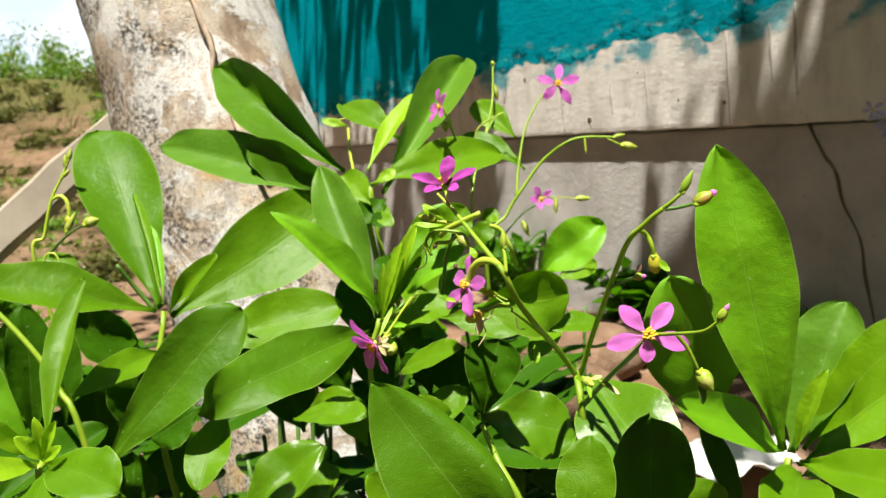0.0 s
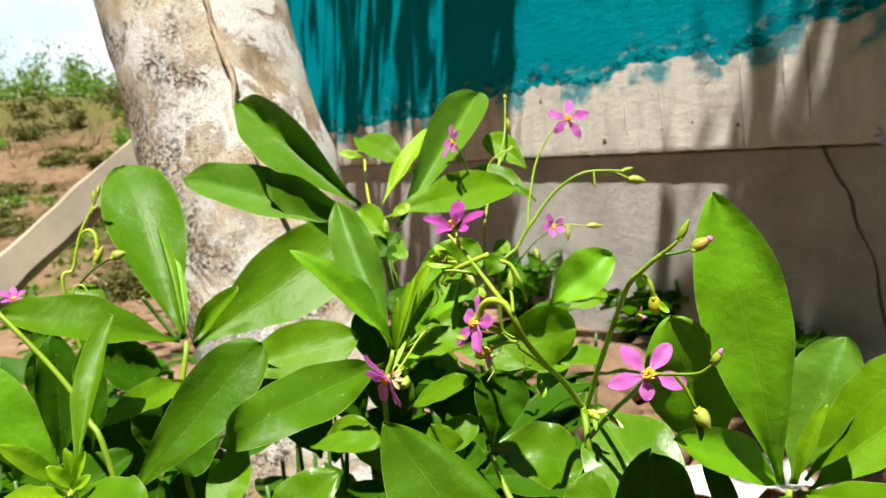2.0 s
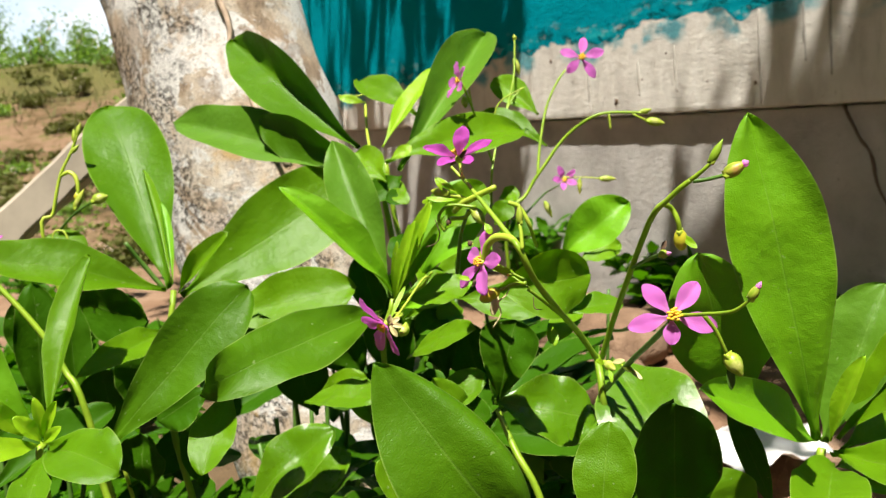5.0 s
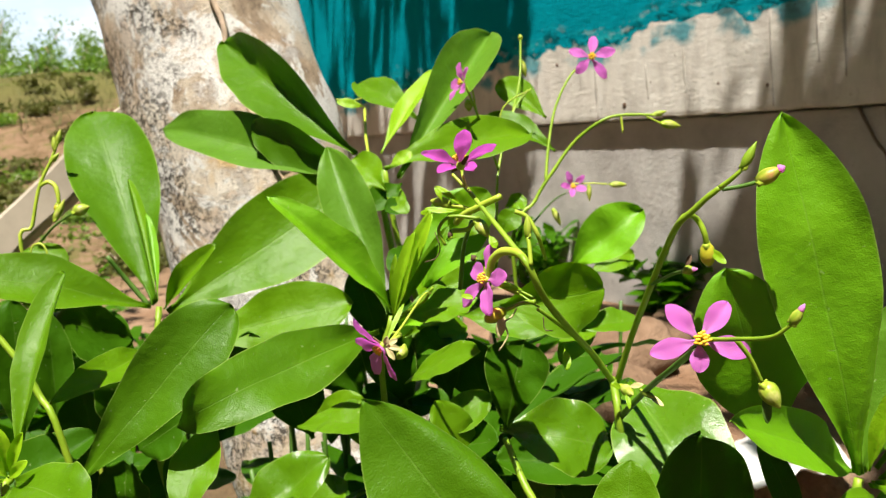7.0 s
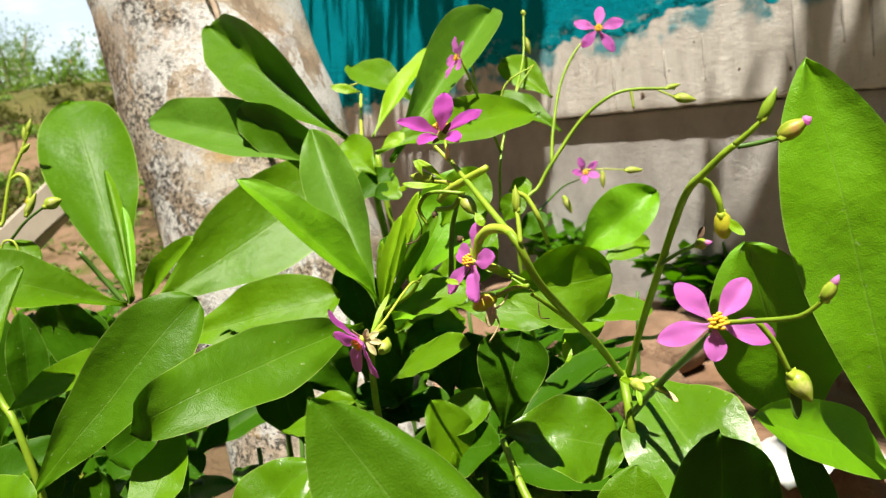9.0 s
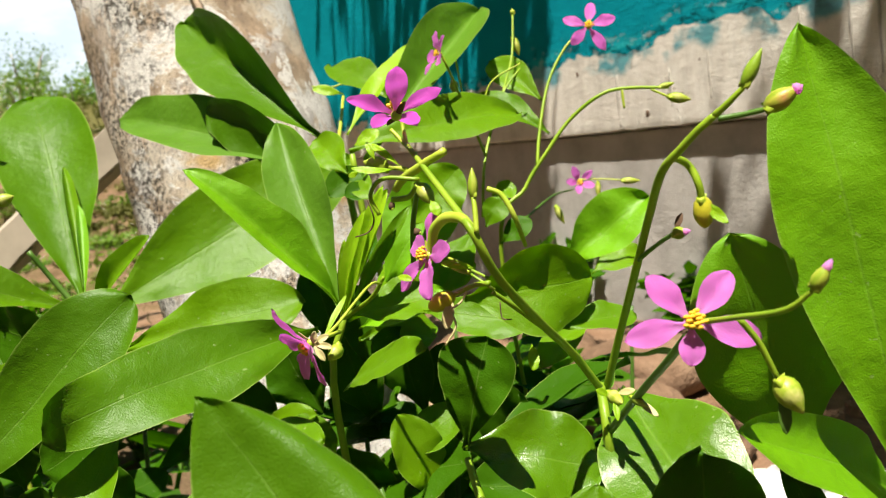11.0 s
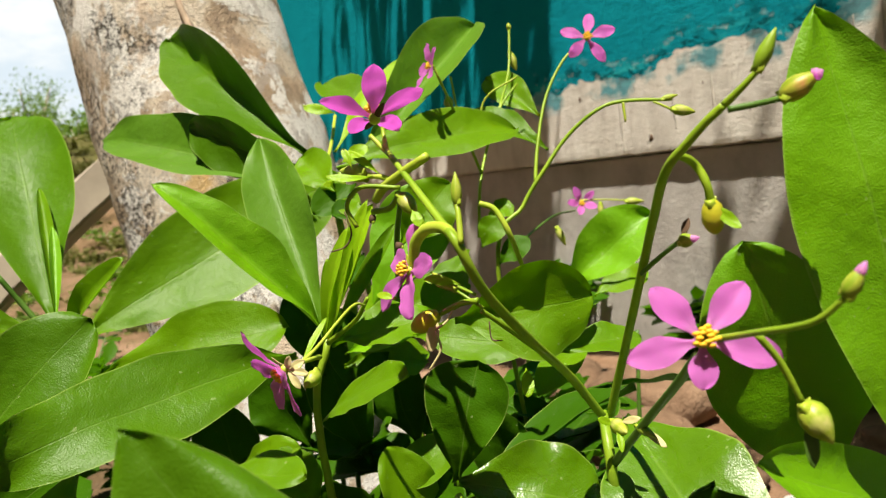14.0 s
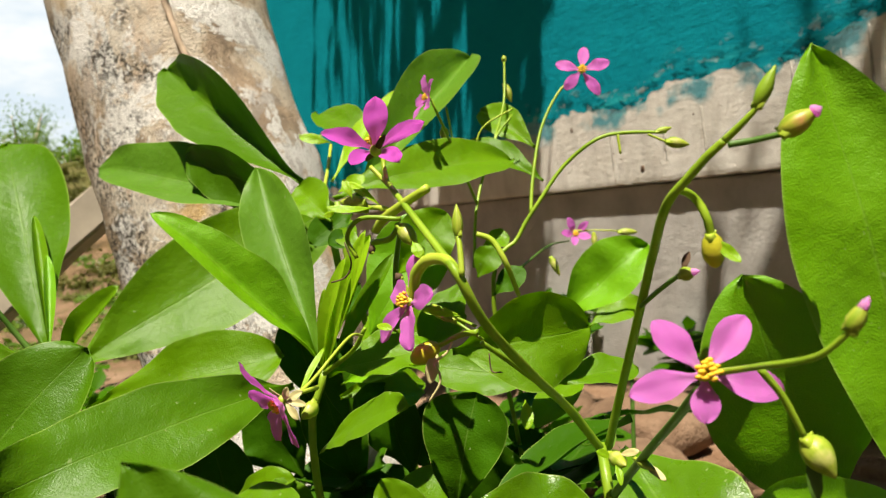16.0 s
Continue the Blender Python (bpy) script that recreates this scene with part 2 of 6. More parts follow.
def wall_material():
    """Cement with a ragged coat of teal paint above PAINT_EDGE, x along the wall, z up."""
    s = Shader("cement_and_teal_paint", 0.85, 0.0)
    v = s.coords("Object")
    x, y, z = s.split(v)
    streaky = s.coords("Object", (1, 1, 0.35))
    big = s.noise(v, 3.2, 4.0)
    mid = s.noise(streaky, 16.0, 5.0, 0.65)
    grit = s.noise(v, 240.0, 4.0, 0.7)
    col = s.ramp(mid, (0.3, (0.50, 0.475, 0.43)), (0.5, (0.69, 0.66, 0.60)), (0.72, (0.80, 0.775, 0.72)))
    col = s.mix(s.math("MULTIPLY", big, 0.5), col, (0.58, 0.54, 0.48))
    stain = s.math("MULTIPLY", s.math("SUBTRACT", s.noise(v, 26.0, 4.0, 0.6), 0.645, True), 16.0, True)
    col = s.mix(s.math("MULTIPLY", stain, 0.6), col, (0.20, 0.14, 0.09))
    # brushed edge of the paint
    wave = s.math("MULTIPLY", s.math("SUBTRACT", s.noise(s.coords("Object", (1, 1, 0.4)), 4.5, 2.0), 0.5), 0.11)
    patch = s.math("MULTIPLY", s.math("SUBTRACT", s.noise(s.coords("Object", (1, 1, 1.1)), 11.0, 2.0, 0.45), 0.5), 0.075)
    fray = s.math("MULTIPLY", s.math("SUBTRACT", s.noise(s.coords("Object", (0.45, 0.45, 1.6)), 48.0, 4.0, 0.65), 0.5), 0.022)
    slope = s.math("MULTIPLY", s.math("ADD", x, 1.7), -0.035)
    level = s.math("SUBTRACT", s.math("ADD", s.math("ADD", z, slope), s.math("ADD", wave, s.math("ADD", patch, fray))), PAINT_EDGE)
    coat = s.math("MULTIPLY", level, 220.0, True)
    smear = s.math("MULTIPLY", s.math("ADD", level, 0.055), 45.0, True)
    smear = s.math("MULTIPLY", smear, s.math("MULTIPLY", s.math("SUBTRACT", s.noise(s.coords("Object", (0.8, 0.8, 0.9)), 9.0, 4.0, 0.55), 0.46, True), 12.0, True))
    near = s.math("MULTIPLY", s.math("SUBTRACT", 0.055, s.math("ABSOLUTE", s.math("SUBTRACT", level, 0.018)), True), 22.0, True)
    scrape = s.math("MULTIPLY", s.math("SUBTRACT", s.noise(s.coords("Object", (0.7, 0.7, 1.2)), 30.0, 4.0, 0.6), 0.57, True), 14.0, True)
    dirt = s.math("MULTIPLY", s.math("SUBTRACT", s.noise(s.coords("Object", (0.6, 0.6, 1.1)), 34.0, 6.0, 0.72, 0.5), 0.500, True), 13.0, True)
    teal = s.mix(s.noise(s.coords("Object", (0.5, 0.5, 1.0)), 6.0, 5.0, 0.65), (0.0005, 0.195, 0.265), (0.001, 0.300, 0.370))
    coat = s.math("MAXIMUM", s.math("MULTIPLY", coat, s.math("SUBTRACT", 1.0, s.math("MULTIPLY", s.math("MULTIPLY", near, scrape), 0.35))), s.math("MULTIPLY", smear, 0.82), True)
    stroke = s.math("MULTIPLY", s.math("SUBTRACT", s.noise(s.coords("Object", (0.22, 0.22, 1.6)), 26.0, 5.0, 0.7), 0.48, True), 6.0, True)
    teal = s.mix(s.math("MULTIPLY", s.math("MULTIPLY", near, stroke), 0.75), teal, (0.025, 0.42, 0.44))
    dirty = s.math("MULTIPLY", s.math("MULTIPLY", near, dirt), 0.85, True)
    teal = s.mix(dirty, teal, (0.004, 0.060, 0.070))
    col = s.mix(s.math("MULTIPLY", dirty, 0.35), col, (0.22, 0.19, 0.15))
    s.colour(s.mix(coat, col, teal))
    s.roughness(s.math("SUBTRACT", 0.9, s.math("MULTIPLY", coat, 0.42)))
    s.bump(s.math("MULTIPLY", grit, s.math("SUBTRACT", 1.0, s.math("MULTIPLY", coat, 0.7))), 0.45, 0.004)
    s.bump(mid, 0.5, 0.010)
    s.bump(s.noise(s.coords("Object", (0.4, 0.4, 1.5)), 40.0, 5.0, 0.7), 0.32, 0.006)
    s.bump(coat, 0.4, 0.002)
    return s.mat


def cement_material(name, a, b, c, lumps=0.3):
    s = Shader(name, 0.92, 0.2)
    v = s.coords("Object")
    mid = s.noise(v, 7.0, 5.0, 0.65)
    grit = s.noise(v, 220.0, 4.0, 0.7)
    col = s.ramp(mid, (0.3, a), (0.5, b), (0.72, c))
    pit = s.math("MULTIPLY", s.math("SUBTRACT", s.noise(v, 60.0, 3.0), 0.66, True), 10.0, True)
    col = s.mix(s.math("MULTIPLY", pit, 0.45), col, tuple(0.45 * q for q in a))
    s.colour(col)
    s.bump(grit, 0.45, 0.004)
    s.bump(mid, lumps, 0.01)
    s.bump(s.noise(v, 45.0, 5.0, 0.7), lumps, 0.008)
    return s.mat


WALL = wall_material()
CEMENT = cement_material("cement_plinth", (0.35, 0.33, 0.305), (0.46, 0.44, 0.41), (0.55, 0.53, 0.50))
PLANK = plain("weathered_plank", (0.50, 0.43, 0.34), 0.85, 0.3, 14.0, 0.2)
CLOD = cement_material("red_clod", (0.08, 0.048, 0.028), (0.19, 0.118, 0.074), (0.31, 0.205, 0.135), 0.9)


def ground_material():
    s = Shader("red_soil_and_grass", 0.95, 0.15)
    v = s.coords("Object")
    x, y, z = s.split(v)
    mid = s.noise(v, 5.0, 6.0, 0.65)
    grit = s.noise(v, 60.0, 5.0, 0.7)
    soil = s.ramp(mid, (0.3, (0.17, 0.090, 0.048)), (0.5, (0.27, 0.170, 0.108)), (0.7, (0.40, 0.275, 0.185)))
    far = s.ramp(s.noise(v, 2.4, 9.0, 0.75), (0.36, (0.030, 0.026, 0.012)), (0.43, (0.11, 0.075, 0.035)), (0.49, (0.18, 0.12, 0.068)), (0.55, (0.25, 0.16, 0.105)), (0.60, (0.13, 0.115, 0.04)), (0.68, (0.09, 0.11, 0.022)))
    # dark tufts, with the bank's shadow spots painted into the same colour
    tuft_shade = s.math("MULTIPLY", s.math("SUBTRACT", s.noise(v, 9.0, 8.0, 0.8), 0.53, True), 9.0, True)
    far = s.mix(s.math("MULTIPLY", tuft_shade, 0.7), far, (0.045, 0.05, 0.014))
    away = s.math("MULTIPLY", s.math("SUBTRACT", y, 2.6), 1.2, True)
    col = s.mix(away, soil, far)
    # shade round the foot of the tree, painted as darker soil
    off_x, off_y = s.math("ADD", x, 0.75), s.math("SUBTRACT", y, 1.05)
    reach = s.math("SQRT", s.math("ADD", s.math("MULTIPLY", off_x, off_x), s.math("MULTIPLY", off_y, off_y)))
    foot_shade = s.math("MULTIPLY", s.math("SUBTRACT", 1.05, s.math("ADD", reach, s.math("MULTIPLY", mid, 0.5))), 4.0, True)
    col = s.mix(s.math("MULTIPLY", foot_shade, 0.85), col, s.mix(grit, (0.045, 0.035, 0.018), (0.14, 0.10, 0.05)))
    # ground out of view and under the plants, darkened to cut bounced light
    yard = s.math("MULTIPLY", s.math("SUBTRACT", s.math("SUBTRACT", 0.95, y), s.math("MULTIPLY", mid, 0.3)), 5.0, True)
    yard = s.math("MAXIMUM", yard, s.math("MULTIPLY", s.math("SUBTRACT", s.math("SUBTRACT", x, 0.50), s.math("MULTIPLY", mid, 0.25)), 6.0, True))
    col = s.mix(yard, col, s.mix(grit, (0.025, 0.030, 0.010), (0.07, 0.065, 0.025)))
    grass = s.mix(s.noise(v, 2.3, 5.0, 0.7), (0.045, 0.060, 0.012), (0.15, 0.15, 0.045))
    up = s.math("MULTIPLY", s.math("SUBTRACT", s.math("ADD", z, s.math("MULTIPLY", mid, 0.8)), 1.14), 4.0, True)
    col = s.mix(up, col, grass)
    col = s.mix(s.math("MULTIPLY", s.math("MULTIPLY", tuft_shade, away), 0.5), col, (0.05, 0.06, 0.015))
    col = s.mix(s.math("MULTIPLY", grit, 0.35), col, (0.16, 0.09, 0.05))
    s.colour(col)
    s.bump(grit, 0.7, 0.02)
    s.bump(mid, 0.6, 0.06)
    return s.mat


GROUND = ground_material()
FOLIAGE = leaf_material("bush_leaf", (0.060, 0.140, 0.014), (0.165, 0.270, 0.040), (0.24, 0.42, 0.04), 0.40, 0.5, 0.4)
BANK_LEAF = leaf_material("bank_weed_leaf", (0.045, 0.060, 0.012), (0.17, 0.17, 0.045), (0.16, 0.18, 0.03), 0.25, 0.6, 0.2)
DRY_GRASS = plain("grass_yellow_green", (0.15, 0.15, 0.045), 0.8, 0.5, 8.0)
WHITE_SHEET = plain("white_plastic", (0.82, 0.81, 0.80), 0.4, 0.08, 12.0)
PRINT_BLUE = plain("printed_blue", (0.10, 0.18, 0.42), 0.5)
LILAC = plain("lilac_petal", (0.56, 0.52, 0.80), 0.5)


# ---- mesh helpers ----
def part(name, bm, material, parent=None, label="", smooth=True):
    mesh = bpy.data.meshes.new(name)
    bmesh.ops.recalc_face_normals(bm, faces=bm.faces)
    bm.to_mesh(mesh)
    bm.free()
    mesh.materials.append(material)
    if smooth:
        mesh.polygons.foreach_set("use_smooth", [True] * len(mesh.polygons))
    ob = new(name, mesh)
    if parent is not None:
        ob.parent = parent
    if label:
        tagged(ob, label)
    return ob


def box(bm, lo, hi, bevel=0.0):
    made = bmesh.ops.create_cube(bm, size=1.0)
    size, mid = Vector(hi) - Vector(lo), (Vector(hi) + Vector(lo)) / 2
    for v in made["verts"]:
        v.co = Vector((v.co.x * size.x, v.co.y * size.y, v.co.z * size.z)) + mid
    if bevel:
        edges = list({e for v in made["verts"] for e in v.link_edges})
        bmesh.ops.bevel(bm, geom=edges, offset=bevel, segments=2, affect="EDGES")


def spline(points, steps):
    """A smooth line through the points."""
    pts = [Vector(p) for p in points]
    if len(pts) == 2:
        return [pts[0].lerp(pts[1], k / steps) for k in range(steps + 1)]
    ext = [2 * pts[0] - pts[1], *pts, 2 * pts[-1] - pts[-2]]
    line = []
    for a, b, c, d in zip(ext, ext[1:], ext[2:], ext[3:]):
        for k in range(steps):
            t = k / steps
            line.append(0.5 * (2 * b + (c - a) * t + (2 * a - 5 * b + 4 * c - d) * t * t + (3 * b - a - 3 * c + d) * t * t * t))
    line.append(pts[-1])
    return line


def tube(bm, line, radii, sides=10, wobble=0.0, seed=0):
    """A round stalk along the line, closed at both ends."""
    n = len(line)
    rings, side = [], Vector((1, 0.1, 0.05))
    for k, p in enumerate(line):
        ahead = (line[min(k + 1, n - 1)] - line[max(k - 1, 0)]).normalized()
        side = (side - ahead * side.dot(ahead)).normalized()
        other = ahead.cross(side)
        f = k / (n - 1) * (len(radii) - 1)
        a = int(min(f, len(radii) - 2))
        r = radii[a] + (radii[a + 1] - radii[a]) * (f - a)
        ring = []
        for j in range(sides):
            w = 2 * math.pi * j / sides
            rr = r * (1 + wobble * noise.noise(Vector((math.cos(w) * 1.3, math.sin(w) * 1.3, k * 0.35 + seed * 7.1))))
            ring.append(bm.verts.new(p + rr * (math.cos(w) * side + math.sin(w) * other)))
        rings.append(ring)
    for a, b in zip(rings, rings[1:]):
        for j in range(sides):
            bm.faces.new((a[j], a[(j + 1) % sides], b[(j + 1) % sides], b[j]))
    bm.faces.new(list(reversed(rings[0])))
    bm.faces.new(rings[-1])


def stalk(parent, radii, *points, material=None, name="stem", steps=6, sides=9):
    bm = bmesh.new()
    tube(bm, spline(points, steps), [r * 0.64 for r in radii], sides, 0.12, len(parent.children))
    return part(name, bm, material or STEM, parent)


def blade(bm, length, width, bend, fold, wave, seed, thick, widest=0.60, rows=26, cols=10, neck=0.10, curl=0.0, blunt=0.66, lip=0.0):
    """A spoon-shaped blade from the origin along +y, its upper face towards +z."""
    uv = bm.loops.layers.uv.new("UVMap")
    peak = widest

    def half(t):
        body = (t / peak) ** 1.25 if t < peak else 1.0
        body = math.sin(min(1.0, body) * math.pi / 2) if t < peak else max(0.0, 1 - ((t - peak) / (1 - peak)) ** 2.1) ** blunt
        return width / 2 * max(body, neck * (1 - t) * 0.9, 0.004)

    faces_of = {}
    sheets = []
    for sign in (1, -1):
        grid = []
        for i in range(rows + 1):
            t = 1 - (1 - i / rows) ** 1.15
            h = half(t)
            turn = bend * t
            cy = length * (math.sin(turn) / bend if abs(bend) > 1e-3 else t)
            cz = -length * ((1 - math.cos(turn)) / bend if abs(bend) > 1e-3 else 0)
            row = []
            for j in range(cols + 1):
                u = j / cols * 2 - 1
                ripple = wave * width * (noise.noise(Vector((u * 0.8 + seed * 3.7, t * 3.1, seed))) + abs(u) ** 2 * 0.9 * noise.noise(Vector((u * 1.5, t * 6.5 + seed * 2.3, seed + 5))))
                rise = h * (abs(u) ** 1.25) * math.tan(fold) * (1 - 0.35 * t) + ripple + curl * width * max(0.0, t - 0.8) * 5 * u
                over = max(0.0, u - 0.52) / 0.48 * (math.sin(t * math.pi) if t < 0.5 else 1 - (2 * t - 1) ** 5)
                rise += lip * width * over * over
                x = u * h * math.cos(fold * 0.8) - abs(lip) * width * 0.35 * over ** 3
                local_z = rise + sign * thick / 2 * (1 - abs(u) ** 4)
                y = cy + local_z * math.sin(turn)
                z = cz + local_z * math.cos(turn)
                row.append(bm.verts.new((x, y, z)))
                faces_of[row[-1]] = (u * 0.5 + 0.5, t)
            grid.append(row)
        sheets.append(grid)
    top, under = sheets
    for i in range(rows + 1):
        for j in (0, cols):
            bmesh.ops.weld_verts(bm, targetmap={under[i][j]: top[i][j]})
            under[i][j] = top[i][j]
    for j in range(1, cols):
        for i in (0, rows):
            bmesh.ops.weld_verts(bm, targetmap={under[i][j]: top[i][j]})
            under[i][j] = top[i][j]
    rim = {top[i][j] for i in range(rows + 1) for j in (0, cols)}
    for grid, flip in ((top, False), (under, True)):
        for i in range(rows):
            for j in range(cols):
                vs = [grid[i][j], grid[i][j + 1], grid[i + 1][j + 1], grid[i + 1][j]]
                f = bm.faces.new(vs[::-1] if flip else vs)
                for loop in f.loops:
                    loop[uv].uv = faces_of[loop.vert]
    for e in bm.edges:
        if e.verts[0] in rim and e.verts[1] in rim:
            e.smooth = False


leaf_count = [0]


def frame_of(base, tip, normal):
    y = (Vector(tip) - Vector(base)).normalized()
    z = (Vector(normal) - y * Vector(normal).dot(y)).normalized()
    x = y.cross(z)
    return Matrix((x, y, z)).transposed().to_4x4()


def leaf(parent, base, tip, width, normal, bend=0.3, fold=12, kind=None, wave=0.095, widest=0.58, curl=0.0, blunt=0.66, lip=0.0, name="leaf", label=""):
    """One fleshy leaf from base to tip; bend: how far it arches back in radians, fold: degrees by which its halves rise."""
    leaf_count[0] += 1
    seed = leaf_count[0]
    chord = (Vector(tip) - Vector(base)).length
    length = chord * (bend / 2 / math.sin(bend / 2) if abs(bend) > 1e-3 else 1)
    bm = bmesh.new()
    small = width < 0.016
    blade(bm, length, width, bend, radians(fold * 1.35 + 3), wave, seed, 0.0004, widest, 16 if small else 28, 6 if small else 12, curl=curl, blunt=blunt, lip=lip)
    bmesh.ops.rotate(bm, verts=bm.verts, matrix=Matrix.Rotation(bend / 2, 3, "X"))
    ob = part(name, bm, kind or LEAF, parent, label)
    ob.matrix_basis = Matrix.Translation(base) @ frame_of(base, tip, normal)
    return ob


def flower(parent, centre, facing, size, turn=0.0, cup=20, back=None, petals=5, stamens=14, uneven=0.12, petal=None, lengths=(), broad=1.0):
    """Five blunt petals round a tuft of orange anthers; cup: degrees by which the petals rise from flat."""
    bm = bmesh.new()
    bmesh.ops.create_icosphere(bm, subdivisions=2, radius=size * 0.055)
    bloom = part("flower", bm, STEM_PALE, parent, "open magenta flower with yellow stamens")
    z = Vector(facing).normalized()
    side = (Vector((0, 0, 1)) - z * z.z).normalized()
    m = Matrix((z.cross(side) * -1, side, z)).transposed().to_4x4()
    bloom.matrix_basis = Matrix.Translation(centre) @ m
    rnd = random.Random(round(size * 1e5) + round(turn * 10))
    for k in range(petals):
        bm = bmesh.new()
        blade(bm, size * 0.5 * (lengths[k] if lengths else 1 + rnd.uniform(-uneven, uneven)), size * 0.222 * broad * (1 + rnd.uniform(-0.1, 0.1)), rnd.uniform(0.25, 0.5), radians(rnd.uniform(8, 18)), 0.10, k + turn, 0.00025, 0.56, 14, 8, neck=0.3, blunt=0.68)
        p = part("petal", bm, petal or PETAL, bloom)
        p.matrix_basis = Matrix.Rotation(radians(turn + 360 / petals * k + rnd.uniform(-6, 6)), 4, "Z") @ Matrix.Rotation(radians(cup + rnd.uniform(-7, 7)), 4, "X") @ Matrix.Translation((0, size * 0.03, 0))
    for k in range(stamens):
        a, tilt = 2.4 * k, radians(12 + 26 * (k / stamens))
        top = Vector((math.cos(a) * math.sin(tilt), math.sin(a) * math.sin(tilt), math.cos(tilt))) * size * 0.135
        bm = bmesh.new()
        tube(bm, spline([(0, 0, size * 0.02), top * 0.6 + Vector((0, 0, 0.01 * size)), top], 3), [size * 0.009] * 2, 5)
        st = part("stamen", bm, FILAMENT, bloom)
        made = bmesh.new()
        bmesh.ops.create_icosphere(made, subdivisions=1, radius=size * 0.024)
        for v in made.verts:
            v.co = Vector((v.co.x * 1.35, v.co.y * 0.8, v.co.z)) + top
        mesh = bpy.data.meshes.new("anther")
        made.to_mesh(mesh)
        made.free()
        grown = bmesh.new()
        grown.from_mesh(st.data)
        first = len(grown.faces)
        grown.from_mesh(mesh)
        grown.faces.ensure_lookup_table()
        for f in grown.faces[first:]:
            f.material_index = 1
            f.smooth = True
        grown.to_mesh(st.data)
        grown.free()
        bpy.data.meshes.remove(mesh)
        st.data.materials.append(ANTHER)
    if back:
        for a in (0, 180):
            bm = bmesh.new()
            blade(bm, size * 0.2, size * 0.07, 0.3, 0.4, 0.02, a, 0.0003, 0.4, 8, 4, neck=0.6)
            p = part("sepal", bm, back, bloom)
            p.matrix_basis = Matrix.Rotation(radians(a + 30), 4, "Z") @ Matrix.Translation((0, 0, -size * 0.04)) @ Matrix.Rotation(radians(28), 4, "X")
    return bloom


def bud(parent, base, tip, width, material=None, petal_tip=0.0, sepals=True, label="closed yellow-green flower bud"):
    """A pointed oval bud with two sepals; petal_tip: the share at the point that shows pink petals."""
    a, b = Vector(base), Vector(tip)
    length = (b - a).length
    bm = bmesh.new()
    line = [Vector((0, length * t, 0)) for t in (0, 0.08, 0.2, 0.36, 0.52, 0.68, 0.82, 0.93, 1.0)]
    prof = [0.14, 0.30, 0.44, 0.50, 0.48, 0.38, 0.24, 0.12, 0.03]
    if material is BERRY:
        prof = [0.04, 0.27, 0.42, 0.49, 0.51, 0.48, 0.38, 0.25, 0.06]
    tube(bm, line, [p * width for p in prof], 12, 0.05)
    ob = part("bud", bm, material or BUD, parent, label)
    ob.matrix_basis = Matrix.Translation(a) @ frame_of(a, b, (0.2, -1, 0.3))
    if sepals:
        for k in range(2):
            bm = bmesh.new()
            blade(bm, length * 0.72, width * 0.95, -0.5, 0.75, 0.02, k, 0.0003, 0.45, 9, 5, neck=0.7)
            p = part("sepal", bm, STEM_PALE, ob)
            p.matrix_basis = Matrix.Rotation(math.pi * k + 0.6, 4, "Y") @ Matrix.Translation((0, 0, width * 0.50)) @ Matrix.Rotation(-0.06, 4, "X") @ Matrix.Rotation(math.pi, 4, "Y")
    if petal_tip:
        bm = bmesh.new()
        bmesh.ops.create_uvsphere(bm, u_segments=10, v_segments=8, radius=0.5)
        for v in bm.verts:
            slim = 0.62 * (1 - 0.75 * max(0.0, v.co.y * 2))
            v.co = Vector((v.co.x * width * slim, v.co.y * length * petal_tip * 1.3 + length * (1 - petal_tip * 0.3), v.co.z * width * slim))
        part("petal_tip", bm, PETAL, ob)
    return ob


# ---- setting ----
WALL_N = Vector((0.8551, 0.5185, 0)).normalized()
WALL_D = Vector((WALL_N.y, -WALL_N.x, 0))
WALL_O = WALL_N * 1.1244 + Vector((0, 0, 0.1))
WALL_M = Matrix.Translation(WALL_O) @ Matrix((WALL_D, WALL_N, Vector((0, 0, 1)))).transposed().to_4x4() @ Matrix.Diagonal((0.8, 0.8, 0.8, 1))


def ramp01(v, a, b):
    t = min(1, max(0, (v - a) / (b - a)))
    return t * t * (3 - 2 * t)


def terrain(x, y):
    """Height of the soil: a bank beyond the tree, and a low rise along the foot of the house."""
    bank = 1.27 * ramp01(y, 3.0, 9.0) * min(1, max(0, (0.6 - x) / 1.5))
    return bank + 0.10 * ramp01(y, 0.80, 1.05) * ramp01(x, -0.35, 0.0) * (1 - ramp01(y, 3.0, 5.0))


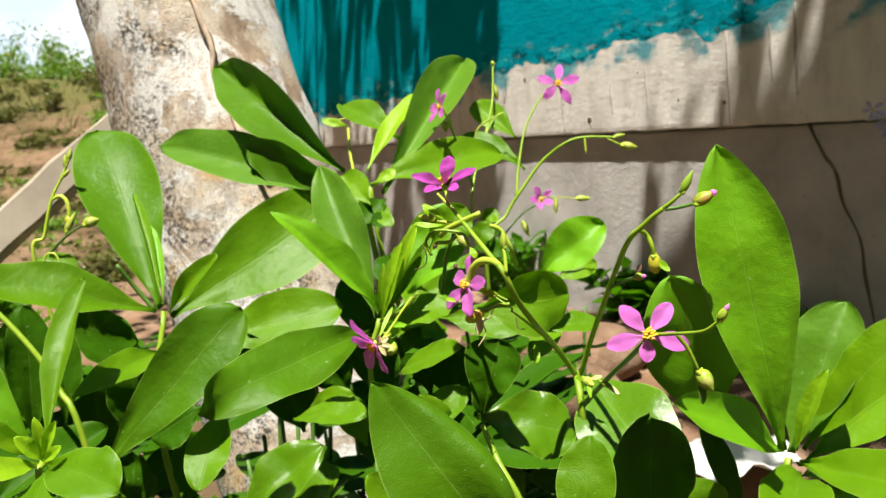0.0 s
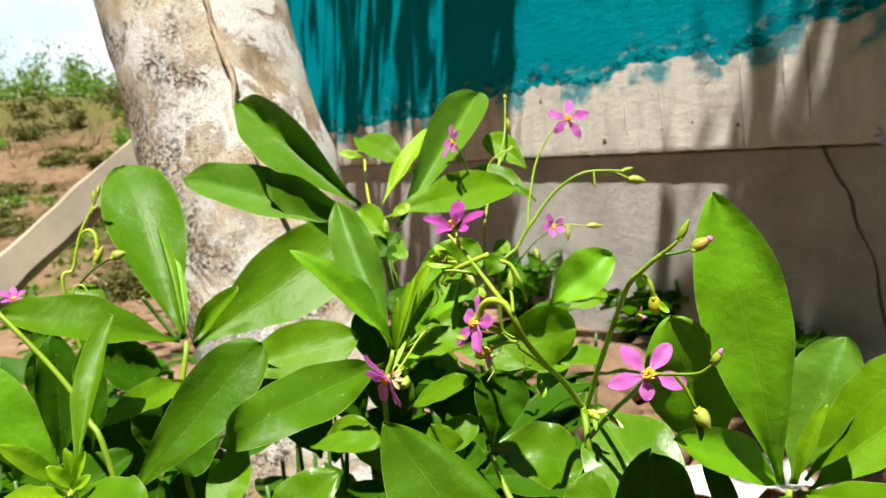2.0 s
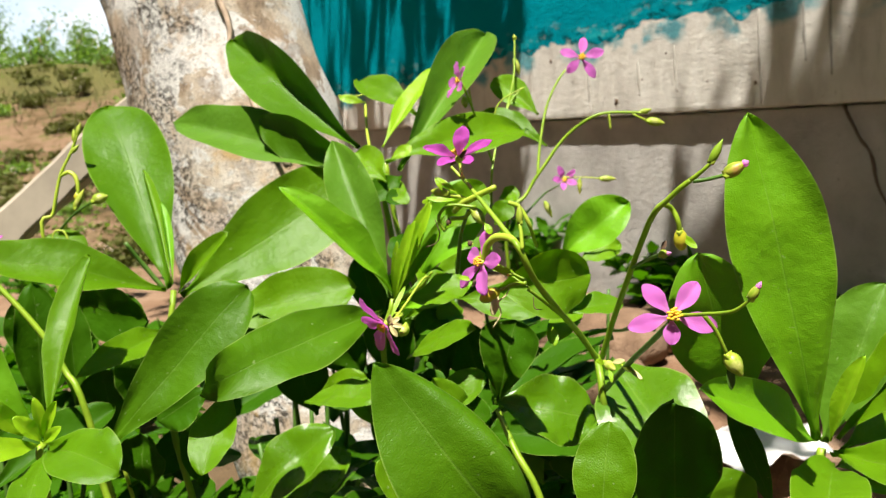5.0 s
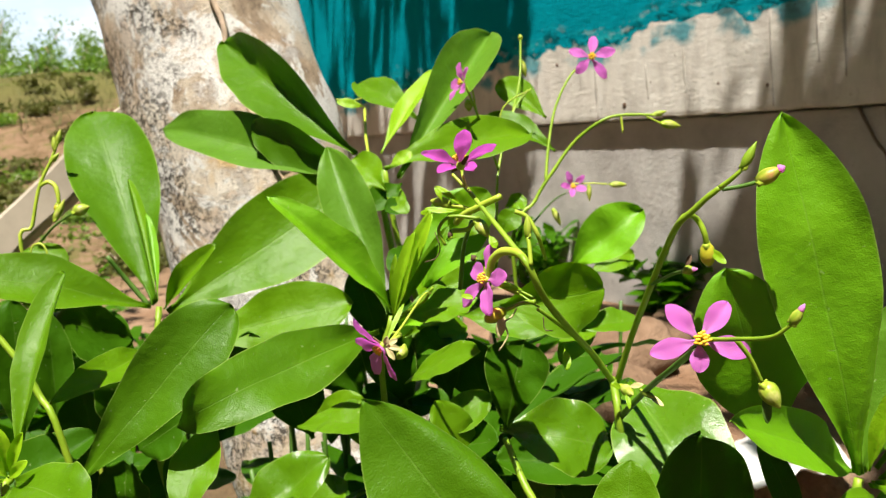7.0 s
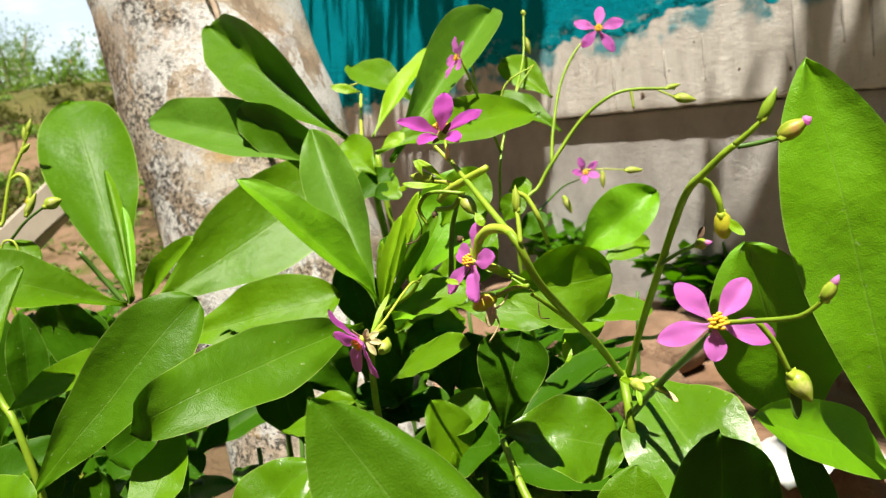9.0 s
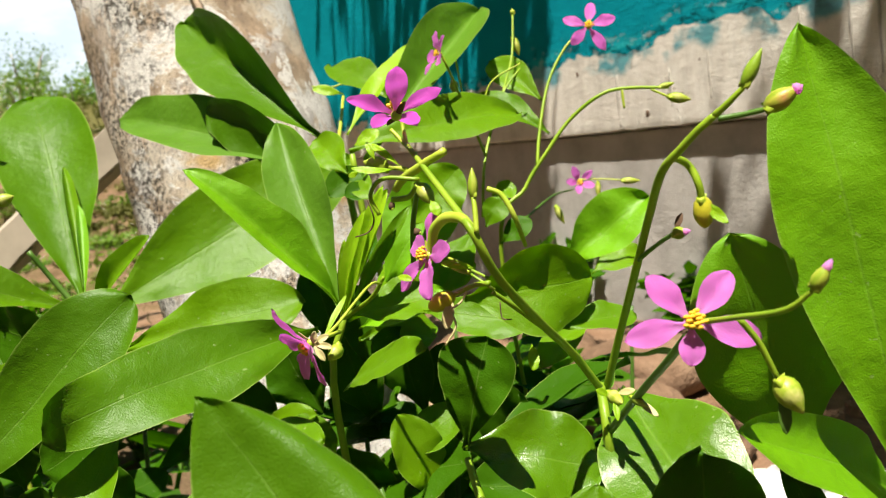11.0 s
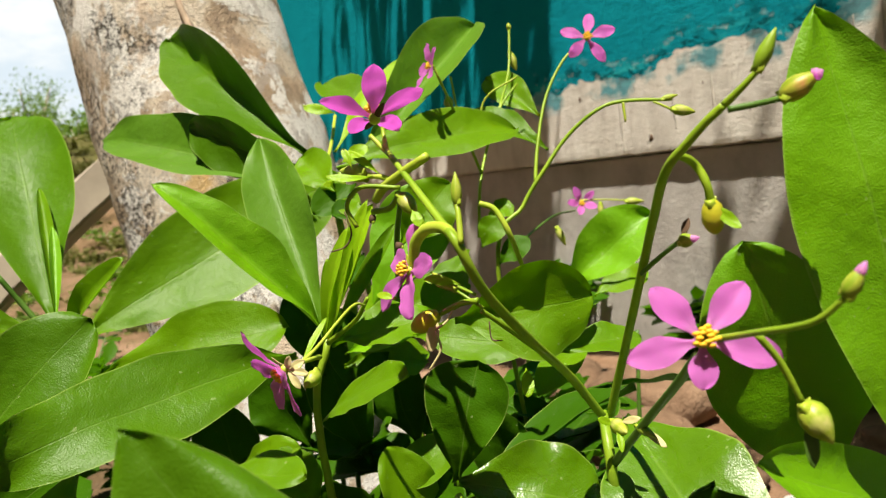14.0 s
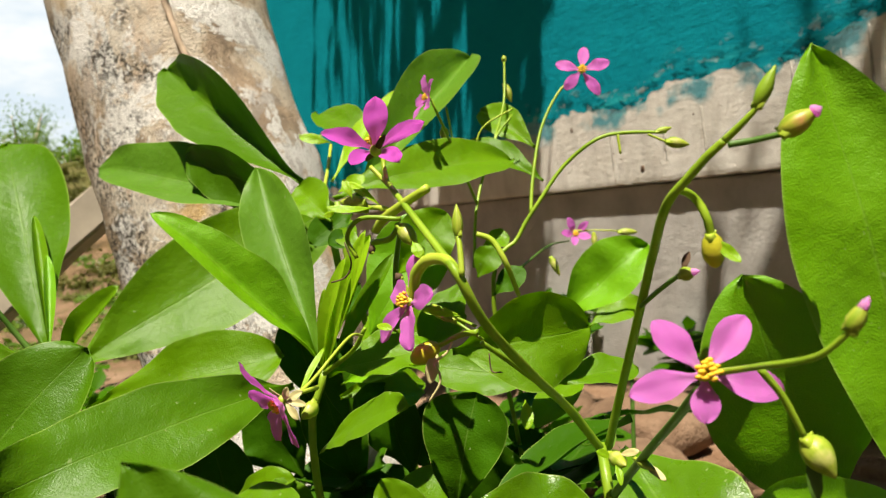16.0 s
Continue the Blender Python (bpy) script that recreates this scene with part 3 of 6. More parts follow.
def build_ground():
    bm = bmesh.new()
    xs = [-300, -120, -50, -25, -15, -10, -7.5, -6, -5, -4.2, -3.6, -3, -2.5, -2.1, -1.7, -1.4, -1.1, -0.9, -0.7, -0.5, -0.3, -0.1, 0.1, 0.3, 0.5, 0.8, 1.2, 2, 4, 10, 40, 300]
    ys = [-300, -60, -15, -5, -2, -1, -0.4, 0, 0.2, 0.4, 0.6, 0.8, 0.87, 0.94, 1, 1.07, 1.2, 1.4, 1.6, 1.8, 2, 2.3, 2.6, 3, 3.4, 3.8, 4.2, 4.6, 5, 5.5, 6, 6.5, 7, 7.6, 8.3, 9, 10, 11.5, 14, 18, 25, 45, 120, 300]
    grid = []
    for y in ys:
        row = []
        for x in xs:
            h = terrain(x, y)
            h += 0.10 * min(1, max(0, y - 2.6)) * noise.noise(Vector((x * 0.8, y * 0.8, 0))) + 0.012 * noise.noise(Vector((x * 5, y * 5, 2)))
            row.append(bm.verts.new((x, y, h)))
        grid.append(row)
    for i in range(len(ys) - 1):
        for j in range(len(xs) - 1):
            bm.faces.new((grid[i][j], grid[i][j + 1], grid[i + 1][j + 1], grid[i + 1][j]))
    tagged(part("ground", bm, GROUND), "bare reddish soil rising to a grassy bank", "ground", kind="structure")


build_ground()


def build_sky_glow():
    """A glowing backdrop far beyond the hill, added to whiten the sky."""
    s = Shader("sky_glow", 1.0, 0.0)
    glow = s.tree.nodes.new("ShaderNodeEmission")
    s.link(s.ramp(s.noise(s.coords("Object", (1, 1, 2.5)), 0.006, 5.0), (0.35, (0.62, 0.74, 0.86)), (0.6, (0.95, 0.97, 0.98))), glow.inputs["Color"])
    glow.inputs["Strength"].default_value = 0.68
    s.link(glow.outputs[0], s.out.inputs["Surface"])
    bm = bmesh.new()
    low, high = [], []
    for k in range(25):
        a = radians(-46 + 41 * k / 24)
        low.append(bm.verts.new((math.sin(a) * 900, math.cos(a) * 900, -20)))
        high.append(bm.verts.new((math.sin(a) * 900, math.cos(a) * 900, 330)))
    for k in range(24):
        bm.faces.new((low[k], low[k + 1], high[k + 1], high[k]))
    tagged(part("backdrop_sky_glow", bm, s.mat), "added glowing backdrop for the bright white sky on the horizon", "sky", kind="structure")


build_sky_glow()
WALL_END = -5.2


def build_wall():
    bm = bmesh.new()
    cuts = 700
    rows = []
    for i in range(cuts + 1):
        x = WALL_END + (2.6 - WALL_END) * i / cuts
        chip = 0.0035 * noise.noise(Vector((x * 22, 0, 0))) + 0.0025 * noise.noise(Vector((x * 75, 3, 0)))
        face = 0.0015 * noise.noise(Vector((x * 15, 7, 0)))
        rows.append([bm.verts.new((x, *p)) for p in ((0.24, 0.467), (0.006, 0.467 + chip), (0.001 + face, 0.470 + chip), (face, 0.478 + chip * 0.6), (0.0, 0.52), (0.0, 3.0), (0.24, 3.0))])
    for a, b in zip(rows, rows[1:]):
        for j in range(7):
            bm.faces.new((a[j], a[(j + 1) % 7], b[(j + 1) % 7], b[j]))
    bm.faces.new(rows[0])
    bm.faces.new(rows[-1][::-1])
    ob = part("wall_house", bm, WALL, smooth=False)
    ob.matrix_basis = WALL_M
    tagged(ob, "rough cement house wall brushed with teal paint", "wall", kind="structure")
    # narrow grooves and drips left by the formwork
    drip_grey = plain("drip_grey", (0.46, 0.43, 0.38), 0.95, 0.4, 60.0)
    for x, top, low, w in ((-1.186, 0.66, 0.475, 0.004), (-1.533, 0.59, 0.51, 0.004), (-1.416, 0.615, 0.515, 0.0035), (-1.715, 0.60, 0.475, 0.004), (-1.083, 0.66, 0.55, 0.004), (-1.028, 0.69, 0.52, 0.0045)):
        bm = bmesh.new()
        tube(bm, spline([(x, 0.0005, top), (x + 0.002, 0.0002, (top + low) / 2), (x + 0.004, 0.0008, low)], 6), [w * 0.35, w * 0.8, w * 0.4], 6, 0.5)
        part("drip", bm, drip_grey, ob)
    rust = plain("nail_hole_brown", (0.13, 0.08, 0.05), 0.95)
    for x, z, r in ((-1.612, 0.501, 0.0070), (-1.195, 0.517, 0.004), (-1.868, 0.62, 0.005), (-1.52, 0.548, 0.0025), (-1.32, 0.53, 0.003), (-1.44, 0.60, 0.0025), (-1.71, 0.545, 0.0022)):
        bm = bmesh.new()
        bmesh.ops.create_icosphere(bm, subdivisions=2, radius=r)
        for v in bm.verts:
            wob = 1 + 0.5 * noise.noise(v.co * 400 + Vector((x * 9, 0, 0)))
            v.co = Vector((v.co.x * wob + x, v.co.y * 0.3, v.co.z * wob * 1.2 + z))
        part("nail_hole", bm, rust, ob)
    bm = bmesh.new()
    box(bm, (WALL_END + 0.02, 0.020, -0.3), (2.6, 0.24, 0.4630), 0.003)
    box(bm, (WALL_END + 0.02, 0.16, 0.445), (2.6, 0.238, 0.4668))
    low = part("wall_plinth", bm, CEMENT, smooth=False)
    low.matrix_basis = WALL_M
    tagged(low, "cracked grey cement plinth under the painted wall", "wall", kind="structure")
    bm = bmesh.new()
    crack = [(-1.012, 0.020, 0.464), (-0.985, 0.020, 0.41), (-0.96, 0.020, 0.375), (-0.945, 0.020, 0.32), (-0.91, 0.020, 0.25), (-0.90, 0.020, 0.18), (-0.88, 0.020, 0.08), (-0.885, 0.020, 0.0)]
    tube(bm, spline(crack, 5), [0.0036, 0.0030, 0.0036, 0.0026, 0.0034, 0.0024, 0.0016], 6, 0.9)
    part("crack", bm, plain("crack_dark", (0.17, 0.13, 0.10), 0.95), low, "dark branching crack in the cement")


build_wall()


def build_yard():
    """Unseen additions: a plain wall that closes the yard behind the camera, and an eave over the painted wall."""
    bm = bmesh.new()
    box(bm, (-4.5, -3.3, -0.2), (4.5, -3.1, 2.9), 0.01)
    tagged(part("wall_yard_added", bm, CEMENT, smooth=False), "unseen plain cement wall added to close the yard", "wall", kind="structure")
    bm = bmesh.new()
    box(bm, (WALL_END - 0.3, -0.12, 3.0), (2.8, 1.6, 3.08), 0.01)
    ob = part("roof_eave_added", bm, CEMENT, smooth=False)
    ob.matrix_basis = WALL_M
    tagged(ob, "unseen plain eave added above the painted wall", "roof", kind="structure")


build_yard()


# ---- the pale tree, its crown out of view overhead ----
def build_tree():
    tree = tagged(new("tree"), "leaning tree with pale blotched lichen-covered bark", "tree")
    tree.location = (-0.10, 0.80, 0.0)
    foot = Vector((-0.10, 0.80, 0.0))
    line = [Vector(p) - foot for p in ((-0.085, 0.80, -0.05), (-0.105, 0.803, 0.0), (-0.155, 0.832, 0.19), (-0.203, 0.861, 0.388), (-0.249, 0.888, 0.583), (-0.285, 0.908, 0.74), (-0.33, 0.935, 0.95), (-0.42, 1.0, 1.45), (-0.50, 1.06, 2.0), (-0.52, 1.1, 2.6), (-0.50, 1.12, 3.3))]
    bm = bmesh.new()
    pts = spline(line, 9)
    tube(bm, pts, [0.125, 0.112, 0.102, 0.098, 0.096, 0.095, 0.094, 0.088, 0.08, 0.07, 0.05], 56, 0.045, 3)
    for v in bm.verts:
        n = noise.noise(v.co * 22) * 0.0035 + noise.noise(v.co * 60) * 0.0018
        v.co += Vector((v.co.x + 0.15, v.co.y - 0.06, 0)).normalized() * n
    part("trunk", bm, BARK, tree)
    # a worn seam that runs down the bark
    bm = bmesh.new()
    seam = [(-0.236, 0.7975, 0.70), (-0.226, 0.7945, 0.665), (-0.224, 0.7935, 0.64), (-0.209, 0.7885, 0.595), (-0.207, 0.786, 0.565), (-0.193, 0.7795, 0.53), (-0.180, 0.7715, 0.50), (-0.160, 0.760, 0.46)]
    tube(bm, [p - foot + Vector((0.003 * noise.noise(p * 60), 0.0058, 0)) for p in spline(seam, 6)], [0.0028, 0.0020, 0.0031, 0.0021, 0.0032, 0.0022, 0.0029, 0.0018, 0.0030, 0.0020, 0.0026], 9, 0.9, 4)
    part("bark_seam", bm, plain("bark_seam_brown", (0.60, 0.45, 0.33), 0.95, 0.4, 120.0), tree, "brown worn seam in the bark")
    rnd = random.Random(4)
    clumps = []
    # unseen boughs placed to shade the wall: start along the trunk, reach, and how full of leaves each end is
    for k, (at, reach, spread, many) in enumerate(((62, (-0.040, 1.488, 2.460), 0.072, 300), (66, (-0.208, 1.776, 2.500), 0.136, 110), (80, (-0.440, 2.160, 2.660), 0.240, 140), (84, (0.624, 0.336, 2.380), 0.090, 150), (86, (0.784, 0.160, 2.340), 0.168, 700), (85, (0.736, -0.288, 2.356), 0.160, 600), (88, (-1.040, 1.520, 2.820), 0.240, 200), (90, (-0.480, 2.000, 3.060), 0.240, 200))):
        start, end = pts[min(at, len(pts) - 1)], Vector(reach) - foot
        bm = bmesh.new()
        bough = spline([start, start.lerp(end, 0.5) + Vector((0, 0, 0.18)), end], 8)
        tube(bm, bough, [0.040, 0.026, 0.010], 9, 0.1, k)
        part("branch", bm, BARK, tree)
        clumps.append((bough[-5:], spread, many))
    build_crown(tree, clumps, rnd)


def build_crown(tree, clumps, rnd):
    bm = bmesh.new()
    uv = bm.loops.layers.uv.new("UVMap")
    for twig, spread, many in ((t, s, m) for t, s, m in clumps for _ in range(m)):
        e = rnd.choice(twig) + Vector((rnd.gauss(0, spread), rnd.gauss(0, spread), rnd.gauss(0, spread * 0.6)))
        d = Vector((rnd.gauss(0, 1), rnd.gauss(0, 1), rnd.gauss(-0.3, 0.6))).normalized()
        s = d.cross(Vector((rnd.gauss(0, 1), rnd.gauss(0, 1), rnd.gauss(0, 1)))).normalized()
        ln, w = rnd.uniform(0.072, 0.128), rnd.uniform(0.024, 0.036)
        up = s.cross(d) * w * 0.25
        vs = [bm.verts.new(e + p) for p in (Vector(), d * ln * 0.45 + s * w + up, d * ln, d * ln * 0.45 - s * w + up)]
        mid = bm.verts.new(e + d * ln * 0.5)
        for a, b in zip(vs, vs[1:] + vs[:1]):
            f = bm.faces.new((a, b, mid))
            for loop in f.loops:
                loop[uv].uv = (0.3, 0.5)
    part("crown", bm, FOLIAGE, tree, "unseen loose crown of small green leaves, placed to shade the wall", smooth=False)


build_tree()


def build_plank():
    bm = bmesh.new()
    rows = 26
    rings = []
    for i in range(rows + 1):
        t = i / rows
        c = Vector((-1.062, 1.180, 0.115)).lerp(Vector((-0.371, 1.213, 0.635)), t)
        h, d = 0.025 + 0.005 * noise.noise(Vector((t * 5, 1, 0))), 0.022
        up = Vector((-0.63, -0.05, 0.77))
        ring = []
        for a, b in ((1, -0.85), (0.85, -1), (-0.85, -1), (-1, -0.85), (-1, 0.85), (-0.85, 1), (0.85, 1), (1, 0.85)):
            wob = 0.0035 * noise.noise(Vector((t * 16, a * 2, b * 2)))
            ring.append(bm.verts.new(c + up * (a * h + wob - 0.026) + Vector((0, 1, 0.06)) * (b * d)))
        rings.append(ring)
    for a, b in zip(rings, rings[1:]):
        for j in range(8):
            bm.faces.new((a[j], a[(j + 1) % 8], b[(j + 1) % 8], b[j]))
    bm.faces.new(rings[0][::-1])
    bm.faces.new(rings[-1])
    tagged(part("plank", bm, PLANK, smooth=False), "weathered beige board propped slantwise behind the tree", "board")


build_plank()


# ---- bank, bushes and litter ----
def build_bush(x, y, z, tall, wide, seed, leaf_size=0.16, count=420, label="leafy green bush on top of the bank", leaves=None):
    rnd = random.Random(seed)
    bush = tagged(new("bush"), label, "bush", group="bushes on the bank")
    bush.location = (x, y, z)
    bm = bmesh.new()
    uv = bm.loops.layers.uv.new("UVMap")
    tips = []
    wood = bmesh.new()
    for k in range(6):
        a = rnd.uniform(0, 6.28)
        tip = Vector((math.cos(a) * wide * rnd.uniform(0.2, 0.9), math.sin(a) * wide * rnd.uniform(0.2, 0.9), tall * rnd.uniform(0.55, 1)))
        line = spline([(0, 0, -0.1), tip * 0.5 + Vector((0, 0, tall * 0.12)), tip], 5)
        tube(wood, line, [0.035 * tall, 0.02 * tall, 0.006 * tall], 6, 0.1, k)
        tips += line[2:]
    for k in range(count):
        e = rnd.choice(tips) + Vector((rnd.gauss(0, 0.15 * wide), rnd.gauss(0, 0.15 * wide), rnd.gauss(0, 0.09 * tall)))
        e.z = max(e.z, 0.03)
        d = Vector((rnd.gauss(0, 1), rnd.gauss(0, 1), rnd.gauss(0.1, 0.6))).normalized()
        s = d.cross(Vector((rnd.gauss(0, 1), rnd.gauss(0, 1), rnd.gauss(0, 1)))).normalized()
        ln = leaf_size * rnd.uniform(0.7, 1.3)
        w = ln * 0.24
        vs = [bm.verts.new(e + p) for p in (Vector(), d * ln * 0.5 + s * w, d * ln, d * ln * 0.5 - s * w)]
        mid = bm.verts.new(e + d * ln * 0.5 - s.cross(d) * w * 0.3)
        for a, b in zip(vs, vs[1:] + vs[:1]):
            f = bm.faces.new((a, b, mid))
            for loop in f.loops:
                loop[uv].uv = (0.3, 0.5)
    part("branch", wood, BARK, bush)
    part("crown", bm, leaves or FOLIAGE, bush, smooth=False)
    return bush


for k, (x, y, tall, wide) in enumerate(((-9.6, 18.0, 1.7, 1.0), (-8.3, 17.6, 1.35, 0.9), (-10.9, 19.0, 2.0, 1.2), (-6.6, 18.5, 0.85, 0.9), (-5.5, 19.5, 0.7, 0.9), (-12.5, 20.0, 2.1, 1.3), (-4.2, 20.0, 0.8, 0.9), (-7.5, 20.5, 1.2, 1.0))):
    build_bush(x, y, 1.22, tall * 1.25, wide * 1.1, k + 11, 0.085, 2600)
rnd = random.Random(77)
for k in range(16):
    y = rnd.uniform(9.5, 13.5)
    a = radians(rnd.uniform(17, 30))
    build_bush(-y * math.tan(a), y, 1.22, rnd.uniform(0.3, 0.6), rnd.uniform(0.35, 0.6), 100 + k, 0.07, 420, "dark green shrub along the top of the bank")
for k in range(150):
    y = rnd.uniform(3.2, 8.6)
    x = -y * math.tan(radians(rnd.uniform(11, 31)))
    build_bush(x, y, terrain(x, y) - 0.04, rnd.uniform(0.05, 0.15), rnd.uniform(0.12, 0.32), 200 + k, 0.045, 230, "low spreading weed on the brown bank", BANK_LEAF if k % 3 else FOLIAGE)


def build_grass(name, area, count, seed, tall, label):
    rnd = random.Random(seed)
    bm = bmesh.new()
    for k in range(count):
        x, y = rnd.uniform(area[0], area[1]), rnd.uniform(area[2], area[3])
        z = terrain(x, y) - 0.03
        h = tall * rnd.uniform(0.5, 1.3)
        lean = Vector((rnd.gauss(0, 0.4), rnd.gauss(0, 0.4), 1)) * h
        side = Vector((rnd.gauss(0, 1), rnd.gauss(0, 1), 0)).normalized() * h * 0.06
        p = Vector((x, y, z))
        bm.faces.new([bm.verts.new(q) for q in (p - side, p + side, p + lean * 0.6 + side * 0.7, p + lean, p + lean * 0.6 - side * 0.7)])
    tagged(part(name, bm, DRY_GRASS, smooth=False), label, "grass", kind="stuff")


build_grass("bank_grass", (-7.5, -0.8, 5.8, 16.0), 9000, 5, 0.10, "yellow-green grass along the top of the bank")
build_grass("dry_grass", (-3.6, -0.7, 2.6, 5.6), 2600, 6, 0.05, "sparse dry grass on the brown slope")


def stone(name, place, size, seed, material, label, category="stone", squash=0.5, group=""):
    bm = bmesh.new()
    bmesh.ops.create_icosphere(bm, subdivisions=3, radius=0.5)
    for v in bm.verts:
        n = v.co.normalized()
        q = n * (0.5 + 0.16 * noise.noise(n * 1.6 + Vector((seed * 3.1, seed, 0))) + 0.05 * noise.noise(n * 5 + Vector((seed, 0, 1))))
        q = Vector((math.copysign(abs(q.x * 2) ** 0.75 / 2, q.x), math.copysign(abs(q.y * 2) ** 0.75 / 2, q.y), math.copysign(abs(q.z * 2) ** 0.7 / 2, q.z)))
        v.co = Vector((q.x * size, q.y * size * 0.8, q.z * size * squash))
    ob = part(name, bm, material)
    ob.matrix_basis = pose(*place, 0, 0, seed * 40)
    return tagged(ob, label, category, group)


def plant(place, label):
    root = tagged(new("flowering_plant"), label, "plant", group="flowering plants")
    return root



# plants, each with its stems, leaves, flowers and buds
main = plant((0.0200, 0.4200, 0.0000), "flowering herb with fleshy green leaves and magenta flowers")
stalk(main, [0.0032, 0.0030, 0.0027, 0.0026], (0.0300, 0.4300, -0.0200), (0.0500, 0.4000, 0.1800), (0.0567, 0.3811, 0.3335), (0.0556, 0.3760, 0.3689), (0.0555, 0.3879, 0.3817))

# the left flower branch
stalk(main, [0.0022, 0.0021, 0.0019, 0.0016, 0.0012], (0.0561, 0.3876, 0.3794), (0.0461, 0.3748, 0.3968), (0.0367, 0.3515, 0.4118), (0.0255, 0.3288, 0.4303), (0.0201, 0.3225, 0.4434), (0.0161, 0.3293, 0.4488), (0.0069, 0.3460, 0.4605), (0.0008, 0.3571, 0.4684))
stalk(main, [0.0011, 0.0010, 0.0009], (0.0008, 0.3571, 0.4684), (-0.0003, 0.3617, 0.4725), (-0.0006, 0.3632, 0.4762), material=STEM_PALE)
stalk(main, [0.0011, 0.0010], (0.0030, 0.3537, 0.4656), (-0.0010, 0.3593, 0.4698), (-0.0041, 0.3618, 0.4733), material=STEM_PALE)
stalk(main, [0.0019, 0.0022, 0.0021, 0.0018], (-0.0042, 0.3592, 0.4552), (-0.0012, 0.3557, 0.4582), (0.0041, 0.3500, 0.4611), (0.0129, 0.3437, 0.4654), material=STEM_PALE)
stalk(main, [0.0012, 0.0013], (0.0030, 0.3529, 0.4599), (-0.0013, 0.3551, 0.4614), (-0.0049, 0.3562, 0.4622), material=STEM_PALE)
stalk(main, [0.0020, 0.0022, 0.0024, 0.0024, 0.0020], (0.0204, 0.3225, 0.4433), (0.0171, 0.3270, 0.4473), (0.0121, 0.3330, 0.4472), (0.0085, 0.3372, 0.4438), (0.0069, 0.3399, 0.4371), material=STEM_PALE)
stalk(main, [0.0012, 0.0010], (0.0209, 0.3215, 0.4437), (0.0209, 0.3234, 0.4497), (0.0206, 0.3248, 0.4528), material=STEM_PALE)
stalk(main, [0.0013, 0.0011], (0.0226, 0.3385, 0.4276), (0.0179, 0.3413, 0.4268), (0.0122, 0.3430, 0.4243), material=STEM)
stalk(main, [0.0013, 0.0012, 0.0010], (0.0371, 0.3563, 0.4097), (0.0291, 0.3444, 0.4190), (0.0233, 0.3391, 0.4248), material=STEM)
stalk(main, [0.0007, 0.0006], (0.0238, 0.3382, 0.4256), (0.0173, 0.3418, 0.4301), material=STEM)
stalk(main, [0.0007, 0.0006], (0.0224, 0.3357, 0.4295), (0.0166, 0.3400, 0.4321), material=STEM)
stalk(main, [0.0014, 0.0013, 0.0010], (-0.0056, 0.3618, 0.4520), (0.0001, 0.3569, 0.4528), (0.0036, 0.3535, 0.4567), material=STEM)
stalk(main, [0.0016, 0.0014, 0.0012], (-0.0053, 0.3931, 0.4233), (-0.0025, 0.3806, 0.4415), (0.0017, 0.3673, 0.4544), material=STEM_DARK)
stalk(main, [0.0003, 0.0003, 0.0003], (0.0250, 0.3377, 0.4221), (0.0253, 0.3371, 0.4177), (0.0279, 0.3351, 0.4175), material=WITHERED)
bud(main, (-0.0052, 0.3562, 0.4622), (-0.0131, 0.3584, 0.4644), 0.0050)
bud(main, (0.0036, 0.3534, 0.4563), (0.0082, 0.3486, 0.4503), 0.0047)
bud(main, (0.0207, 0.3247, 0.4523), (0.0209, 0.3259, 0.4605), 0.0027, label='slender pale closed bud')
bud(main, (0.0122, 0.3430, 0.4245), (0.0042, 0.3444, 0.4205), 0.0054, BERRY, sepals=False, label='plump yellow berry')
bud(main, (0.0173, 0.3418, 0.4301), (0.0093, 0.3443, 0.4340), 0.0019)
bud(main, (0.0166, 0.3400, 0.4321), (0.0106, 0.3445, 0.4353), 0.0018)
bud(main, (0.0023, 0.3553, 0.4411), (0.0009, 0.3556, 0.4433), 0.0025, WITHERED, label='withered brown bud')
bud(main, (-0.0071, 0.3664, 0.4486), (-0.0064, 0.3668, 0.4518), 0.0021, WITHERED, label='withered brown bud')
leaf(main, (0.0116, 0.3429, 0.4241), (0.0088, 0.3416, 0.4147), 0.0038, (-0.09, -0.98, 0.17), 0.3, 20, SEPAL)
leaf(main, (-0.0013, 0.3551, 0.4619), (-0.0106, 0.3592, 0.4695), 0.0025, (-0.07, -0.91, 0.40), 0.9, 12, LEAF_YOUNG)
leaf(main, (-0.0014, 0.3425, 0.4617), (-0.0146, 0.3455, 0.4629), 0.0027, (-0.10, -0.74, 0.67), -0.7, 12, LEAF_YOUNG)
flower(main, (-0.0006, 0.3504, 0.4768), (-0.10, 0.62, 0.78), 0.0305, 0, 28, back=WITHERED, lengths=(1.0, 0.95, 0.85, 0.85, 0.95))

# the right flower branch
stalk(main, [0.0022, 0.0019, 0.0017, 0.0015, 0.0013], (0.0577, 0.3878, 0.3809), (0.0619, 0.3756, 0.4018), (0.0643, 0.3515, 0.4240), (0.0656, 0.3260, 0.4439), (0.0660, 0.3074, 0.4554), (0.0691, 0.3011, 0.4604), (0.0726, 0.2977, 0.4645), (0.0760, 0.2951, 0.4676))
stalk(main, [0.0013, 0.0011, 0.0009], (0.0760, 0.2951, 0.4676), (0.0787, 0.2925, 0.4702), (0.0814, 0.2909, 0.4730))
stalk(main, [0.0011, 0.0010, 0.0010], (0.0774, 0.2979, 0.4668), (0.0823, 0.2979, 0.4672), (0.0881, 0.2997, 0.4680), material=STEM_DARK)
